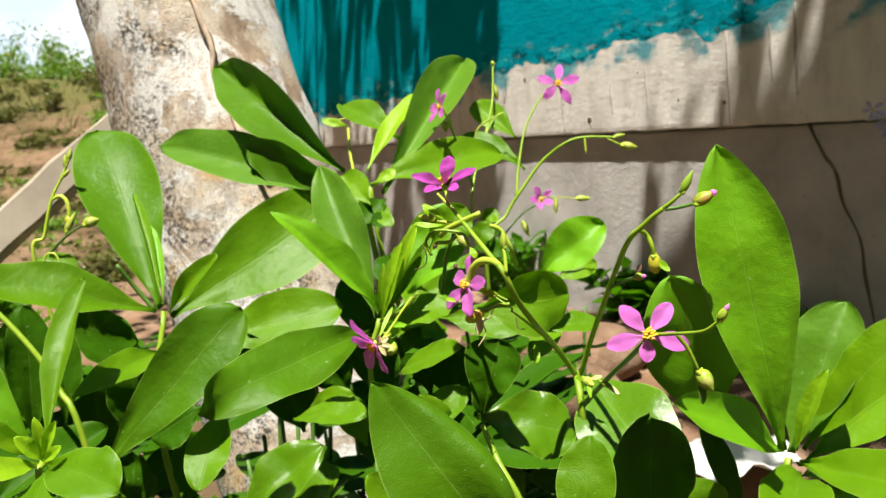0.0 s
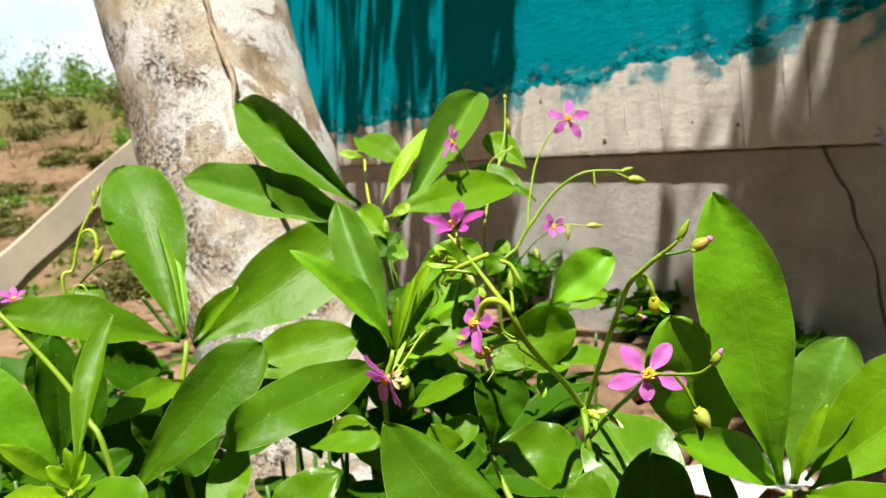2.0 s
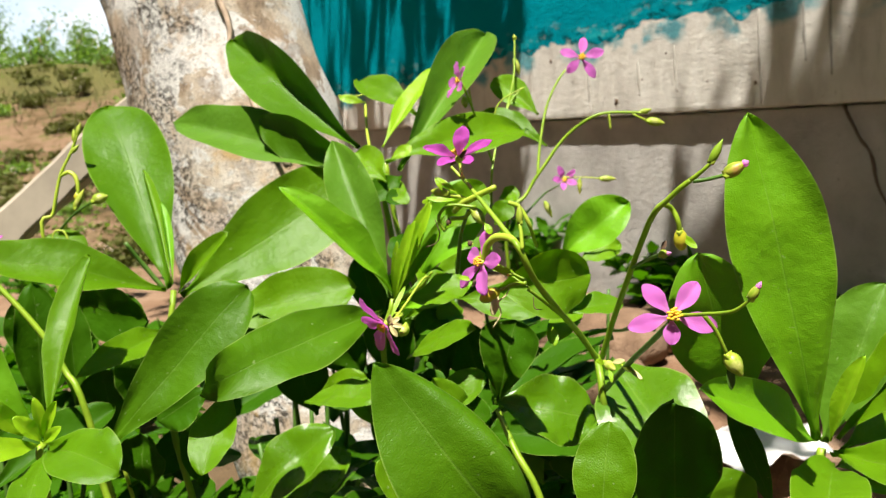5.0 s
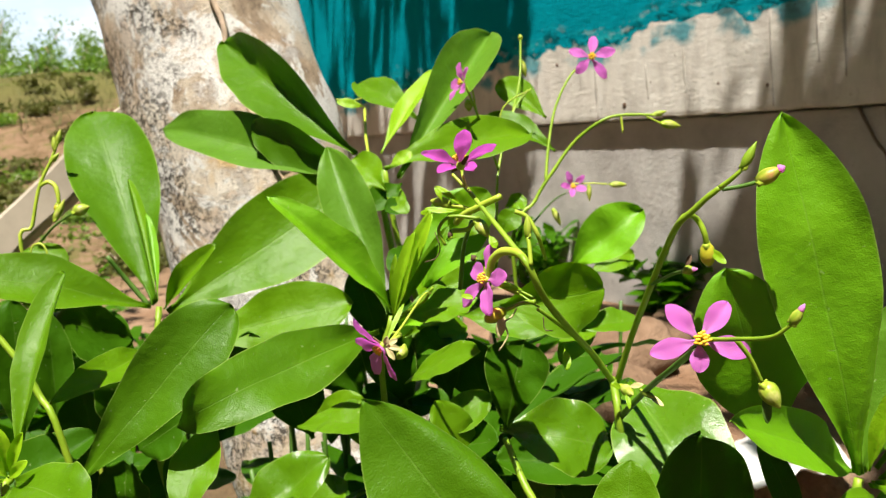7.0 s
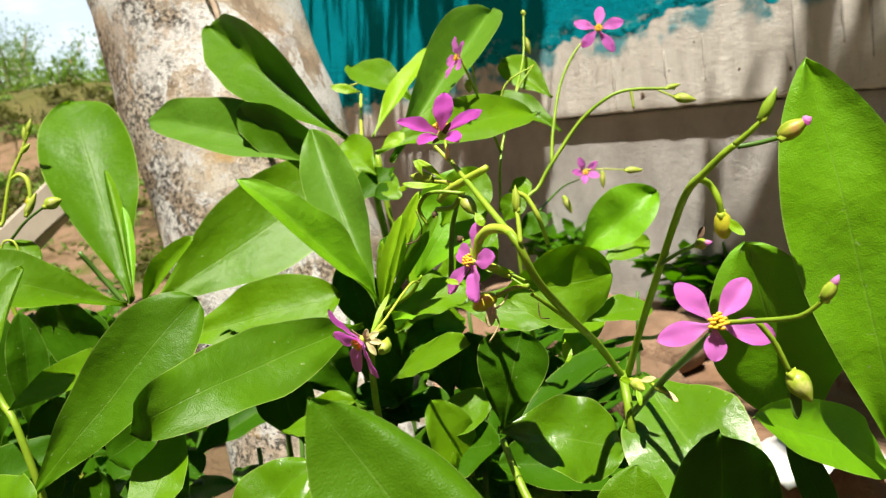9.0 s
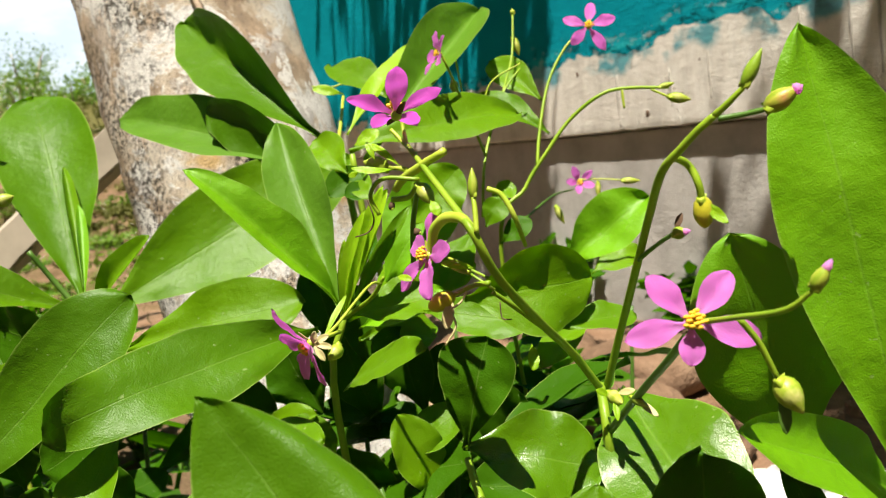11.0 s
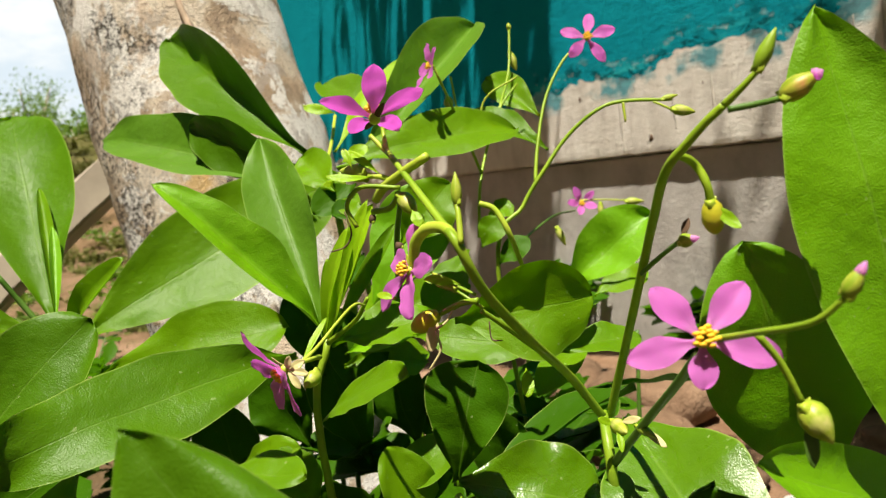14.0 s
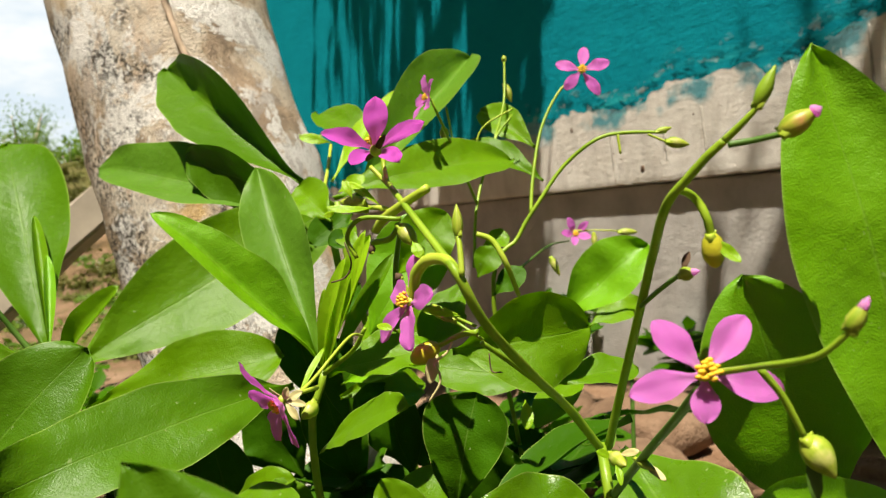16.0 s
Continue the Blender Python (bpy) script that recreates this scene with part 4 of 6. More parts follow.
stalk(main, [0.0013, 0.0014, 0.0015, 0.0014], (0.0662, 0.3075, 0.4560), (0.0687, 0.3069, 0.4586), (0.0730, 0.3109, 0.4567), (0.0750, 0.3102, 0.4522), (0.0757, 0.3108, 0.4485), material=STEM)
stalk(main, [0.0010, 0.0009], (0.0646, 0.3427, 0.4302), (0.0674, 0.3262, 0.4363), (0.0689, 0.3116, 0.4405), material=STEM_DARK)
stalk(main, [0.0020, 0.0018, 0.0016], (0.0566, 0.3761, 0.3693), (0.0633, 0.3535, 0.3877), (0.0672, 0.3208, 0.4066), (0.0673, 0.2943, 0.4194), material=STEM_DARK)
stalk(main, [0.0011, 0.0010, 0.0008], (0.0709, 0.2966, 0.4217), (0.0744, 0.2818, 0.4254), (0.0801, 0.2669, 0.4295), (0.0839, 0.2614, 0.4342))
stalk(main, [0.0012, 0.0011, 0.0010], (0.0760, 0.2836, 0.4248), (0.0803, 0.2848, 0.4186), (0.0839, 0.2857, 0.4106))
bud(main, (0.0811, 0.2908, 0.4727), (0.0851, 0.2899, 0.4805), 0.0030, STEM)
bud(main, (0.0879, 0.2996, 0.4679), (0.0950, 0.2970, 0.4721), 0.0048, BUD_RUSSET, petal_tip=0.22)
bud(main, (0.0757, 0.3109, 0.4491), (0.0765, 0.3118, 0.4412), 0.0048, BERRY)
leaf(main, (0.0757, 0.3097, 0.4482), (0.0809, 0.3079, 0.4423), 0.0029, (0.01, -0.95, 0.30), -0.8, 12, LEAF_YOUNG)
bud(main, (0.0684, 0.3116, 0.4403), (0.0719, 0.3099, 0.4410), 0.0032, petal_tip=0.6)
leaf(main, (0.0692, 0.3116, 0.4405), (0.0712, 0.3123, 0.4452), 0.0019, (-0.47, -0.82, 0.32), 0.3, 12, WITHERED)
bud(main, (0.0836, 0.2614, 0.4340), (0.0863, 0.2601, 0.4391), 0.0030, petal_tip=0.42)
bud(main, (0.0844, 0.2872, 0.4104), (0.0884, 0.2841, 0.4030), 0.0059)
leaf(main, (0.0847, 0.2870, 0.4091), (0.0854, 0.2865, 0.3978), 0.0030, (0.04, -1.00, 0.05), 0.3, 12, STEM_DARK)

# open flowers
flower(main, (0.0683, 0.2945, 0.4220), (0.05, -0.91, 0.42), 0.0297, 32, 8, lengths=(0.92, 1.0, 0.6, 1.0, 1.02))
flower(main, (-0.0360, 0.3610, 0.4093), (-0.72, -0.55, -0.42), 0.0280, 0, 32, back=SEPAL, lengths=(1.2, 0.8, 1.05, 1.0, 0.6), broad=1.25)
for dx, dy, dz in ((0.0052, 0.0010, 0.0022), (0.0062, -0.0004, -0.0016), (0.0036, -0.0012, -0.0056), (0.0016, -0.0018, 0.0044)):
    leaf(main, (-0.0352, 0.3606, 0.4092), (-0.0352 + dx, 0.3606 + dy, 0.4092 + dz), 0.0024, (0.2, -0.9, 0.4), 0.5, 20, SEPAL, name="sepal")
flower(main, (0.0063, 0.3395, 0.4366), (-0.74, -0.60, 0.32), 0.0262, -4, 12, back=STEM_PALE, lengths=(1.0, 0.7, 1.1, 1.05, 0.9), broad=1.2)

# buds
bud(main, (-0.0279, 0.3667, 0.4064), (-0.0308, 0.3608, 0.4035), 0.0048, label='small green-yellow bud')
bud(main, (0.0571, 0.3729, 0.3828), (0.0597, 0.3628, 0.3826), 0.0047)
leaf(main, (0.0571, 0.3719, 0.3826), (0.0521, 0.3682, 0.3857), 0.0025, (0.67, -0.69, 0.27), 0.3, 12, LEAF_YOUNG)
leaf(main, (0.0575, 0.3679, 0.3832), (0.0578, 0.3620, 0.3772), 0.0022, (0.17, -0.70, 0.69), 0.6, 12, LEAF_YOUNG)
leaf(main, (0.0586, 0.3681, 0.3842), (0.0640, 0.3634, 0.3863), 0.0024, (-0.68, -0.56, 0.48), 0.3, 12, SEPAL)
bud(main, (0.0620, 0.3582, 0.3859), (0.0654, 0.3482, 0.3857), 0.0027)
leaf(main, (0.0627, 0.3542, 0.3861), (0.0681, 0.3478, 0.3827), 0.0023, (-0.25, -0.60, 0.76), 0.6, 12, SEPAL)

# leaves on the low part of the flowering herb
leaf(main, (0.1072, 0.3468, 0.3676), (0.0851, 0.3233, 0.4378), 0.0385, (-0.20, -0.97, 0.05), 0.30, 8, LEAF_BRIGHT, widest=0.55, blunt=0.6)
leaf(main, (0.0108, 0.4039, 0.4122), (0.0575, 0.4154, 0.4147), 0.0350, (-0.08, -1.00, -0.06), 0.4, 16, widest=0.55)
leaf(main, (0.0433, 0.4101, 0.3971), (0.0736, 0.4206, 0.3978), 0.0157, (0.17, -0.54, 0.83), 0.3, 12)
leaf(main, (0.0096, 0.3705, 0.3692), (0.0191, 0.3726, 0.4048), 0.0291, (-0.20, -0.97, 0.11), 0.35, 22, LEAF_SHADED, widest=0.78)
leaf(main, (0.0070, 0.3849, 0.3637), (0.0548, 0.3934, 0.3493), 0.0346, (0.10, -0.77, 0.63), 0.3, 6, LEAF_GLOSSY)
leaf(main, (0.0813, 0.3618, 0.3018), (0.0727, 0.3128, 0.3850), 0.0350, (-0.06, -0.86, -0.51), 0.2, 6, LEAF_SHADED, widest=0.66, blunt=0.5)
leaf(main, (-0.0881, 0.4525, 0.3482), (-0.0582, 0.4444, 0.3602), 0.0173, (-0.41, -0.74, 0.52), 0.3, 12)
leaf(main, (0.0647, 0.4061, 0.3750), (0.0846, 0.3365, 0.3390), 0.0459, (-0.12, -0.66, 0.74), 0.3, 10, LEAF_GLOSSY, widest=0.5)
leaf(main, (0.0372, 0.2678, 0.3549), (0.0438, 0.2782, 0.3925), 0.0210, (-0.24, -0.92, 0.30), 0.4, 10)
# extra round leaf, added in place of a shadow on the glossy leaf
leaf(main, (0.1023, 0.3376, 0.3080), (0.0804, 0.3422, 0.3418), 0.0468, (0.13, -0.97, 0.21), 0.4, 12)
leaf(main, (0.0585, 0.4406, 0.3973), (0.0361, 0.4081, 0.3830), 0.0140, (0.12, -0.47, 0.88), 0.3, 12)
leaf(main, (-0.0295, 0.3731, 0.3899), (0.0016, 0.3506, 0.4078), 0.0164, (-0.64, -0.34, 0.69), 0.3, 10)
leaf(main, (0.0170, 0.2440, 0.3610), (-0.0268, 0.2444, 0.4270), 0.0375, (0.15, -0.95, 0.05), 0.25, 14, LEAF_DEEP, widest=0.46, blunt=0.9, lip=-0.26)
back_herb = plant((0.0000, 0.5600, 0.0000), "tall leafy stem of a flowering herb")
stalk(back_herb, [0.0035, 0.0030, 0.0028, 0.0025], (0.0100, 0.5500, -0.0200), (0.0000, 0.5500, 0.2000), (-0.0377, 0.5307, 0.3988), (-0.0448, 0.5348, 0.4282), (-0.0488, 0.5354, 0.4685))
leaf(back_herb, (-0.0631, 0.5316, 0.4787), (-0.1565, 0.6123, 0.5569), 0.0450, (-0.41, -0.83, 0.38), 0.35, 30, LEAF_DEEP, widest=0.50, blunt=0.65)
leaf(back_herb, (-0.0683, 0.5296, 0.4649), (-0.2062, 0.6144, 0.5032), 0.0420, (-0.28, -0.73, 0.63), 0.3, 24, LEAF_DULL, widest=0.45, blunt=0.8)
leaf(back_herb, (-0.0660, 0.5306, 0.4718), (-0.1292, 0.5542, 0.5004), 0.0300, (-0.46, -0.83, -0.10), 0.5, 14, LEAF_DEEP, widest=0.5)
leaf(back_herb, (-0.0398, 0.5196, 0.4636), (0.0208, 0.6488, 0.5523), 0.0410, (0.31, -0.63, 0.71), 0.25, 34, LEAF_DULL, widest=0.62, blunt=0.75)
leaf(back_herb, (-0.0495, 0.5316, 0.4778), (-0.0144, 0.5843, 0.5270), 0.0165, (-0.18, -0.61, 0.78), 0.2, 20, LEAF_YOUNG)
leaf(back_herb, (-0.0300, 0.5849, 0.4965), (-0.0733, 0.6287, 0.5240), 0.0243, (-0.17, -0.64, 0.75), 0.5, 12)
leaf(back_herb, (-0.0474, 0.5205, 0.4701), (0.0392, 0.5735, 0.4822), 0.0332, (0.32, -0.68, 0.66), 0.5, 12)
leaf(back_herb, (0.0551, 0.5820, 0.4699), (0.0110, 0.6053, 0.4950), 0.0208, (0.04, -0.70, 0.72), 0.6, 12)
leaf(back_herb, (-0.0448, 0.4987, 0.4588), (-0.0645, 0.5212, 0.4768), 0.0209, (-0.23, -0.72, 0.65), 0.3, 12)
leaf(back_herb, (-0.0120, 0.4554, 0.4354), (0.0098, 0.4588, 0.4582), 0.0242, (0.02, -0.99, 0.13), 0.3, 12)
leaf(back_herb, (-0.0541, 0.5296, 0.4639), (-0.0354, 0.4973, 0.4481), 0.0120, (-0.03, -0.45, 0.89), 0.3, 12)
stalk(back_herb, [0.0018, 0.0016, 0.0016], (-0.0592, 0.5509, 0.4719), (-0.0689, 0.6195, 0.4894), (-0.0728, 0.6562, 0.5071), material=STEM_PALE)
leaf(back_herb, (-0.0727, 0.6565, 0.5087), (-0.0928, 0.6570, 0.5141), 0.0075, (0.07, -0.93, 0.35), 0.3, 12, LEAF_YOUNG)

# thin flower stalks behind
far_herb = plant((0.0600, 0.6000, 0.0000), "slender flowering stalk with small magenta flowers")
stalk(far_herb, [0.0020, 0.0018, 0.0016, 0.0013], (0.0300, 0.5800, -0.0200), (0.0350, 0.5700, 0.2500), (0.0230, 0.5481, 0.4102), (0.0387, 0.5528, 0.4425), (0.0500, 0.5551, 0.4584), (0.0642, 0.5576, 0.4753), (0.0793, 0.5542, 0.4862), (0.0925, 0.5548, 0.4893), (0.1165, 0.5548, 0.4876), material=STEM)
stalk(far_herb, [0.0016, 0.0013, 0.0010], (0.0458, 0.5543, 0.4532), (0.0487, 0.5620, 0.4713), (0.0558, 0.5737, 0.4970), (0.0673, 0.5816, 0.5162), (0.0786, 0.5849, 0.5247), material=STEM)
stalk(far_herb, [0.0012, 0.0010], (0.0925, 0.5548, 0.4893), (0.0929, 0.5534, 0.4790), material=STEM_PALE)
stalk(far_herb, [0.0010, 0.0009], (0.1072, 0.5547, 0.4875), (0.1162, 0.5541, 0.4825), material=STEM_PALE)
bud(far_herb, (0.1155, 0.5541, 0.4829), (0.1272, 0.5539, 0.4802), 0.0056)
bud(far_herb, (0.1110, 0.5548, 0.4880), (0.1196, 0.5551, 0.4896), 0.0033)
flower(far_herb, (0.0800, 0.5800, 0.5258), (0.07, -0.97, 0.23), 0.0284, -10, 6)
flower(far_herb, (0.0832, 0.7510, 0.4321), (0.12, -0.94, 0.32), 0.0263, 20, 38)
stalk(far_herb, [0.0012, 0.0010], (0.0374, 0.5939, 0.4223), (0.0586, 0.6644, 0.4301), (0.0780, 0.7480, 0.4280), material=STEM_DARK)
stalk(far_herb, [0.0009, 0.0008], (0.0821, 0.7491, 0.4352), (0.0997, 0.7491, 0.4340), (0.1148, 0.7490, 0.4320), material=STEM_PALE)
bud(far_herb, (0.1165, 0.7670, 0.4305), (0.1315, 0.7670, 0.4293), 0.0056)
bud(far_herb, (0.0982, 0.7610, 0.4322), (0.0977, 0.7590, 0.4180), 0.0046)
bud(far_herb, (0.0608, 0.6924, 0.4215), (0.0660, 0.6906, 0.4081), 0.0052)
flower(far_herb, (0.0006, 0.5430, 0.5147), (-0.84, -0.44, 0.30), 0.0235, 20, 26, broad=1.2)
stalk(far_herb, [0.0014, 0.0012, 0.0010], (0.0147, 0.5557, 0.4287), (0.0184, 0.5804, 0.4609), (0.0304, 0.6055, 0.4948), (0.0423, 0.6178, 0.5103), material=STEM)
stalk(far_herb, [0.0014, 0.0012, 0.0010], (0.0184, 0.5804, 0.4609), (0.0115, 0.5640, 0.4841), (0.0016, 0.5438, 0.5140), material=STEM)
stalk(far_herb, [0.0013, 0.0011], (0.0304, 0.6055, 0.4948), (0.0382, 0.6291, 0.5191), (0.0411, 0.6431, 0.5466), material=STEM)
bud(far_herb, (0.0401, 0.6411, 0.5319), (0.0431, 0.6394, 0.5199), 0.0051)
bud(far_herb, (0.0411, 0.6429, 0.5454), (0.0409, 0.6435, 0.5496), 0.0034)
bud(far_herb, (0.0227, 0.5835, 0.4831), (0.0204, 0.5843, 0.4887), 0.0047)
bud(far_herb, (0.0021, 0.6170, 0.5070), (0.0024, 0.6158, 0.4988), 0.0058)
leaf(far_herb, (0.0542, 0.6254, 0.4910), (0.0238, 0.6491, 0.5187), 0.0226, (-0.16, -0.83, 0.54), 0.5, 12)
leaf(far_herb, (0.0579, 0.5537, 0.3992), (0.1018, 0.5482, 0.4330), 0.0341, (-0.35, -0.89, 0.30), 0.5, 18, LEAF_BRIGHT)
leaf(far_herb, (0.0728, 0.5846, 0.3887), (0.1036, 0.5970, 0.3988), 0.0210, (0.03, -0.68, 0.74), 0.3, 12)

# middle shoot
shoot = plant((-0.0300, 0.4600, 0.0000), "leafy shoot of a fleshy green herb")
stalk(shoot, [0.0028, 0.0025, 0.0022], (-0.0300, 0.4600, -0.0200), (-0.0350, 0.4550, 0.2000), (-0.0473, 0.4347, 0.3626), (-0.0404, 0.4355, 0.4039))
leaf(shoot, (-0.0415, 0.4356, 0.4048), (-0.0720, 0.4839, 0.4849), 0.0300, (-0.01, -0.86, 0.51), 0.2, 28, LEAF_DULL, widest=0.55, blunt=0.8)
leaf(shoot, (-0.0383, 0.4212, 0.4096), (-0.0849, 0.3985, 0.4675), 0.0219, (0.73, -0.58, 0.36), 0.3, 26, LEAF_BRIGHT, widest=0.5)
leaf(shoot, (-0.0389, 0.4304, 0.4034), (-0.0166, 0.4275, 0.4530), 0.0106, (-0.34, -0.94, 0.10), 0.3, 30, LEAF_YOUNG)
leaf(shoot, (-0.0380, 0.4206, 0.4056), (-0.0242, 0.4163, 0.4462), 0.0073, (-0.49, -0.87, 0.07), 0.3, 30, LEAF_YOUNG)
leaf(shoot, (-0.0418, 0.3955, 0.4066), (-0.1031, 0.3200, 0.3981), 0.0285, (0.58, -0.54, 0.61), 0.35, 10, LEAF_DEEP, wave=0.11, widest=0.52, blunt=0.5, curl=0.2)
leaf(shoot, (-0.0378, 0.4302, 0.4018), (-0.0016, 0.4414, 0.4075), 0.0235, (0.06, -0.59, 0.81), 0.3, 12)
leaf(shoot, (-0.0361, 0.4389, 0.3919), (-0.0057, 0.4593, 0.3911), 0.0179, (0.41, -0.58, 0.71), 0.3, 12)
stalk(shoot, [0.0016, 0.0013, 0.0010], (-0.0391, 0.4304, 0.4034), (-0.0242, 0.4118, 0.4139), (-0.0176, 0.4030, 0.4224), material=STEM)
stalk(shoot, [0.0013, 0.0010], (-0.0378, 0.4100, 0.4022), (-0.0307, 0.3790, 0.4085), (-0.0345, 0.3630, 0.4098), material=STEM_PALE)

# left shoot
left_shoot = plant((-0.1500, 0.4600, 0.0000), "broad-leaved rosette of a fleshy green herb")
stalk(left_shoot, [0.0034, 0.0030, 0.0027], (-0.1500, 0.4700, -0.0200), (-0.1550, 0.4650, 0.2000), (-0.1723, 0.4589, 0.3434), (-0.1685, 0.4770, 0.4078))
leaf(left_shoot, (-0.1705, 0.4772, 0.4092), (-0.2263, 0.5576, 0.5160), 0.0505, (0.34, -0.84, 0.42), 0.25, 15, LEAF_DEEP, widest=0.62, blunt=0.55)
leaf(left_shoot, (-0.1678, 0.4723, 0.4127), (-0.1940, 0.5185, 0.4753), 0.0085, (0.61, -0.74, 0.30), 0.3, 36)
leaf(left_shoot, (-0.1649, 0.4671, 0.4135), (-0.1767, 0.4955, 0.4565), 0.0065, (0.63, -0.76, 0.16), 0.3, 34, LEAF_BRIGHT)
leaf(left_shoot, (-0.1639, 0.4717, 0.4072), (-0.1304, 0.4659, 0.4406), 0.0148, (-0.36, -0.91, 0.21), 0.3, 30)
leaf(left_shoot, (-0.1709, 0.4718, 0.4090), (-0.2487, 0.4216, 0.4414), 0.0315, (0.59, -0.52, 0.62), 0.3, 12)
leaf(left_shoot, (-0.1668, 0.4582, 0.3884), (-0.1858, 0.3873, 0.3859), 0.0185, (0.56, -0.18, 0.81), 0.3, 12, widest=0.4, blunt=0.95)
leaf(left_shoot, (-0.1660, 0.4818, 0.4032), (-0.0531, 0.5622, 0.4670), 0.0541, (0.39, -0.82, 0.42), 0.25, 10, widest=0.5)
leaf(left_shoot, (-0.1472, 0.4587, 0.3908), (-0.0623, 0.4618, 0.4060), 0.0345, (0.10, -0.84, 0.53), 0.3, 10, widest=0.65)
leaf(left_shoot, (-0.2436, 0.5089, 0.4014), (-0.1898, 0.4875, 0.3887), 0.0377, (-0.38, -0.92, -0.07), 0.3, 12, LEAF_SHADED)
leaf(left_shoot, (-0.1965, 0.5052, 0.3720), (-0.2190, 0.5091, 0.4014), 0.0213, (0.14, -0.96, 0.24), 0.3, 12, LEAF_SHADED)
stalk(left_shoot, [0.0022, 0.0018], (-0.1726, 0.4740, 0.4094), (-0.1822, 0.4737, 0.4234), (-0.1899, 0.4703, 0.4376), material=STEM_DARK)
near_shoot = plant((-0.1200, 0.3400, 0.0000), "low fleshy-leaved shoot beside the flowering herb")
leaf(near_shoot, (-0.1571, 0.3451, 0.3651), (-0.0949, 0.3667, 0.4285), 0.0312, (0.07, -0.96, 0.26), 0.3, 12, LEAF_DEEP, widest=0.7, blunt=0.5)
leaf(near_shoot, (-0.1095, 0.3759, 0.3800), (-0.1157, 0.3420, 0.3541), 0.0204, (0.06, -0.61, 0.79), 0.3, 12)
leaf(near_shoot, (-0.1292, 0.4049, 0.3721), (-0.1558, 0.4026, 0.3571), 0.0230, (-0.08, -0.96, 0.28), 0.3, 12, LEAF_SHADED)
stalk(near_shoot, [0.0030, 0.0026, 0.0022], (-0.1200, 0.3400, -0.0200), (-0.1250, 0.3350, 0.2000), (-0.1696, 0.3675, 0.3386), (-0.1629, 0.3564, 0.3599))
edge_shoot = plant((-0.2000, 0.3600, 0.0000), "pale-green rosette of fleshy leaves")
stalk(edge_shoot, [0.0030, 0.0028, 0.0024], (-0.1800, 0.3600, -0.0200), (-0.1800, 0.3600, 0.2000), (-0.1815, 0.3410, 0.3520), (-0.1806, 0.3439, 0.3724))
leaf(edge_shoot, (-0.1842, 0.3549, 0.3734), (-0.1791, 0.4032, 0.4409), 0.0180, (-0.17, -0.93, 0.33), 0.25, 28)
leaf(edge_shoot, (-0.1825, 0.3440, 0.3732), (-0.2331, 0.3203, 0.4484), 0.0330, (0.42, -0.50, 0.76), 0.3, 16, LEAF_BRIGHT)
leaf(edge_shoot, (-0.1830, 0.3439, 0.3725), (-0.1971, 0.3177, 0.4029), 0.0099, (0.92, -0.37, 0.11), 0.3, 12, LEAF_YOUNG)
leaf(edge_shoot, (-0.1822, 0.3436, 0.3708), (-0.1870, 0.2949, 0.3834), 0.0136, (0.64, 0.13, 0.76), 0.3, 12, LEAF_YOUNG)
leaf(edge_shoot, (-0.1791, 0.3434, 0.3691), (-0.1360, 0.3136, 0.3692), 0.0269, (-0.28, -0.40, 0.87), 0.5, 12)
leaf(edge_shoot, (-0.1779, 0.3384, 0.3694), (-0.1658, 0.2913, 0.3566), 0.0153, (0.18, -0.22, 0.96), 0.3, 12)
leaf(edge_shoot, (-0.2561, 0.4792, 0.3348), (-0.2572, 0.4905, 0.4151), 0.0305, (0.74, -0.67, 0.10), 0.3, 12, LEAF_SHADED)
leaf(edge_shoot, (-0.2354, 0.4802, 0.3401), (-0.2375, 0.4896, 0.4071), 0.0215, (0.71, -0.69, 0.12), 0.3, 12, LEAF_SHADED)
stalk(edge_shoot, [0.0026, 0.0024, 0.0020], (-0.1600, 0.4200, 0.1000), (-0.1864, 0.4006, 0.3452), (-0.2006, 0.4061, 0.3855), (-0.2159, 0.4095, 0.4105), (-0.2461, 0.4140, 0.4449), material=STEM)
leaf(edge_shoot, (-0.1806, 0.3439, 0.3724), (-0.1811, 0.3416, 0.3922), 0.0059, (0.64, -0.77, -0.07), 0.3, 28, LEAF_YOUNG)
leaf(edge_shoot, (-0.1806, 0.3439, 0.3724), (-0.1717, 0.3414, 0.3903), 0.0056, (-0.08, -0.99, -0.10), 0.3, 28, LEAF_YOUNG)
leaf(edge_shoot, (-0.1786, 0.3390, 0.3735), (-0.1847, 0.3308, 0.3877), 0.0075, (0.87, -0.48, 0.10), 0.3, 20, LEAF_YOUNG)
leaf(edge_shoot, (-0.1782, 0.3389, 0.3730), (-0.1676, 0.3351, 0.3812), 0.0051, (-0.39, -0.92, 0.08), 0.3, 20, LEAF_YOUNG)

# left flower stalk
left_stalk = plant((-0.2300, 0.5000, 0.0000), "thin budding flower stalk")
stalk(left_stalk, [0.0020, 0.0018, 0.0016, 0.0013, 0.0010], (-0.2000, 0.5000, -0.0200), (-0.2150, 0.5000, 0.2500), (-0.2461, 0.4927, 0.4301), (-0.2410, 0.4962, 0.4545), (-0.2355, 0.4991, 0.4753), (-0.2290, 0.5009, 0.4872), (-0.2241, 0.5024, 0.4974), (-0.2226, 0.5032, 0.5034), material=STEM_PALE)
stalk(left_stalk, [0.0014, 0.0019, 0.0020, 0.0017], (-0.2355, 0.4991, 0.4753), (-0.2303, 0.4995, 0.4774), (-0.2262, 0.4990, 0.4736), (-0.2253, 0.4978, 0.4647), material=STEM_PALE)
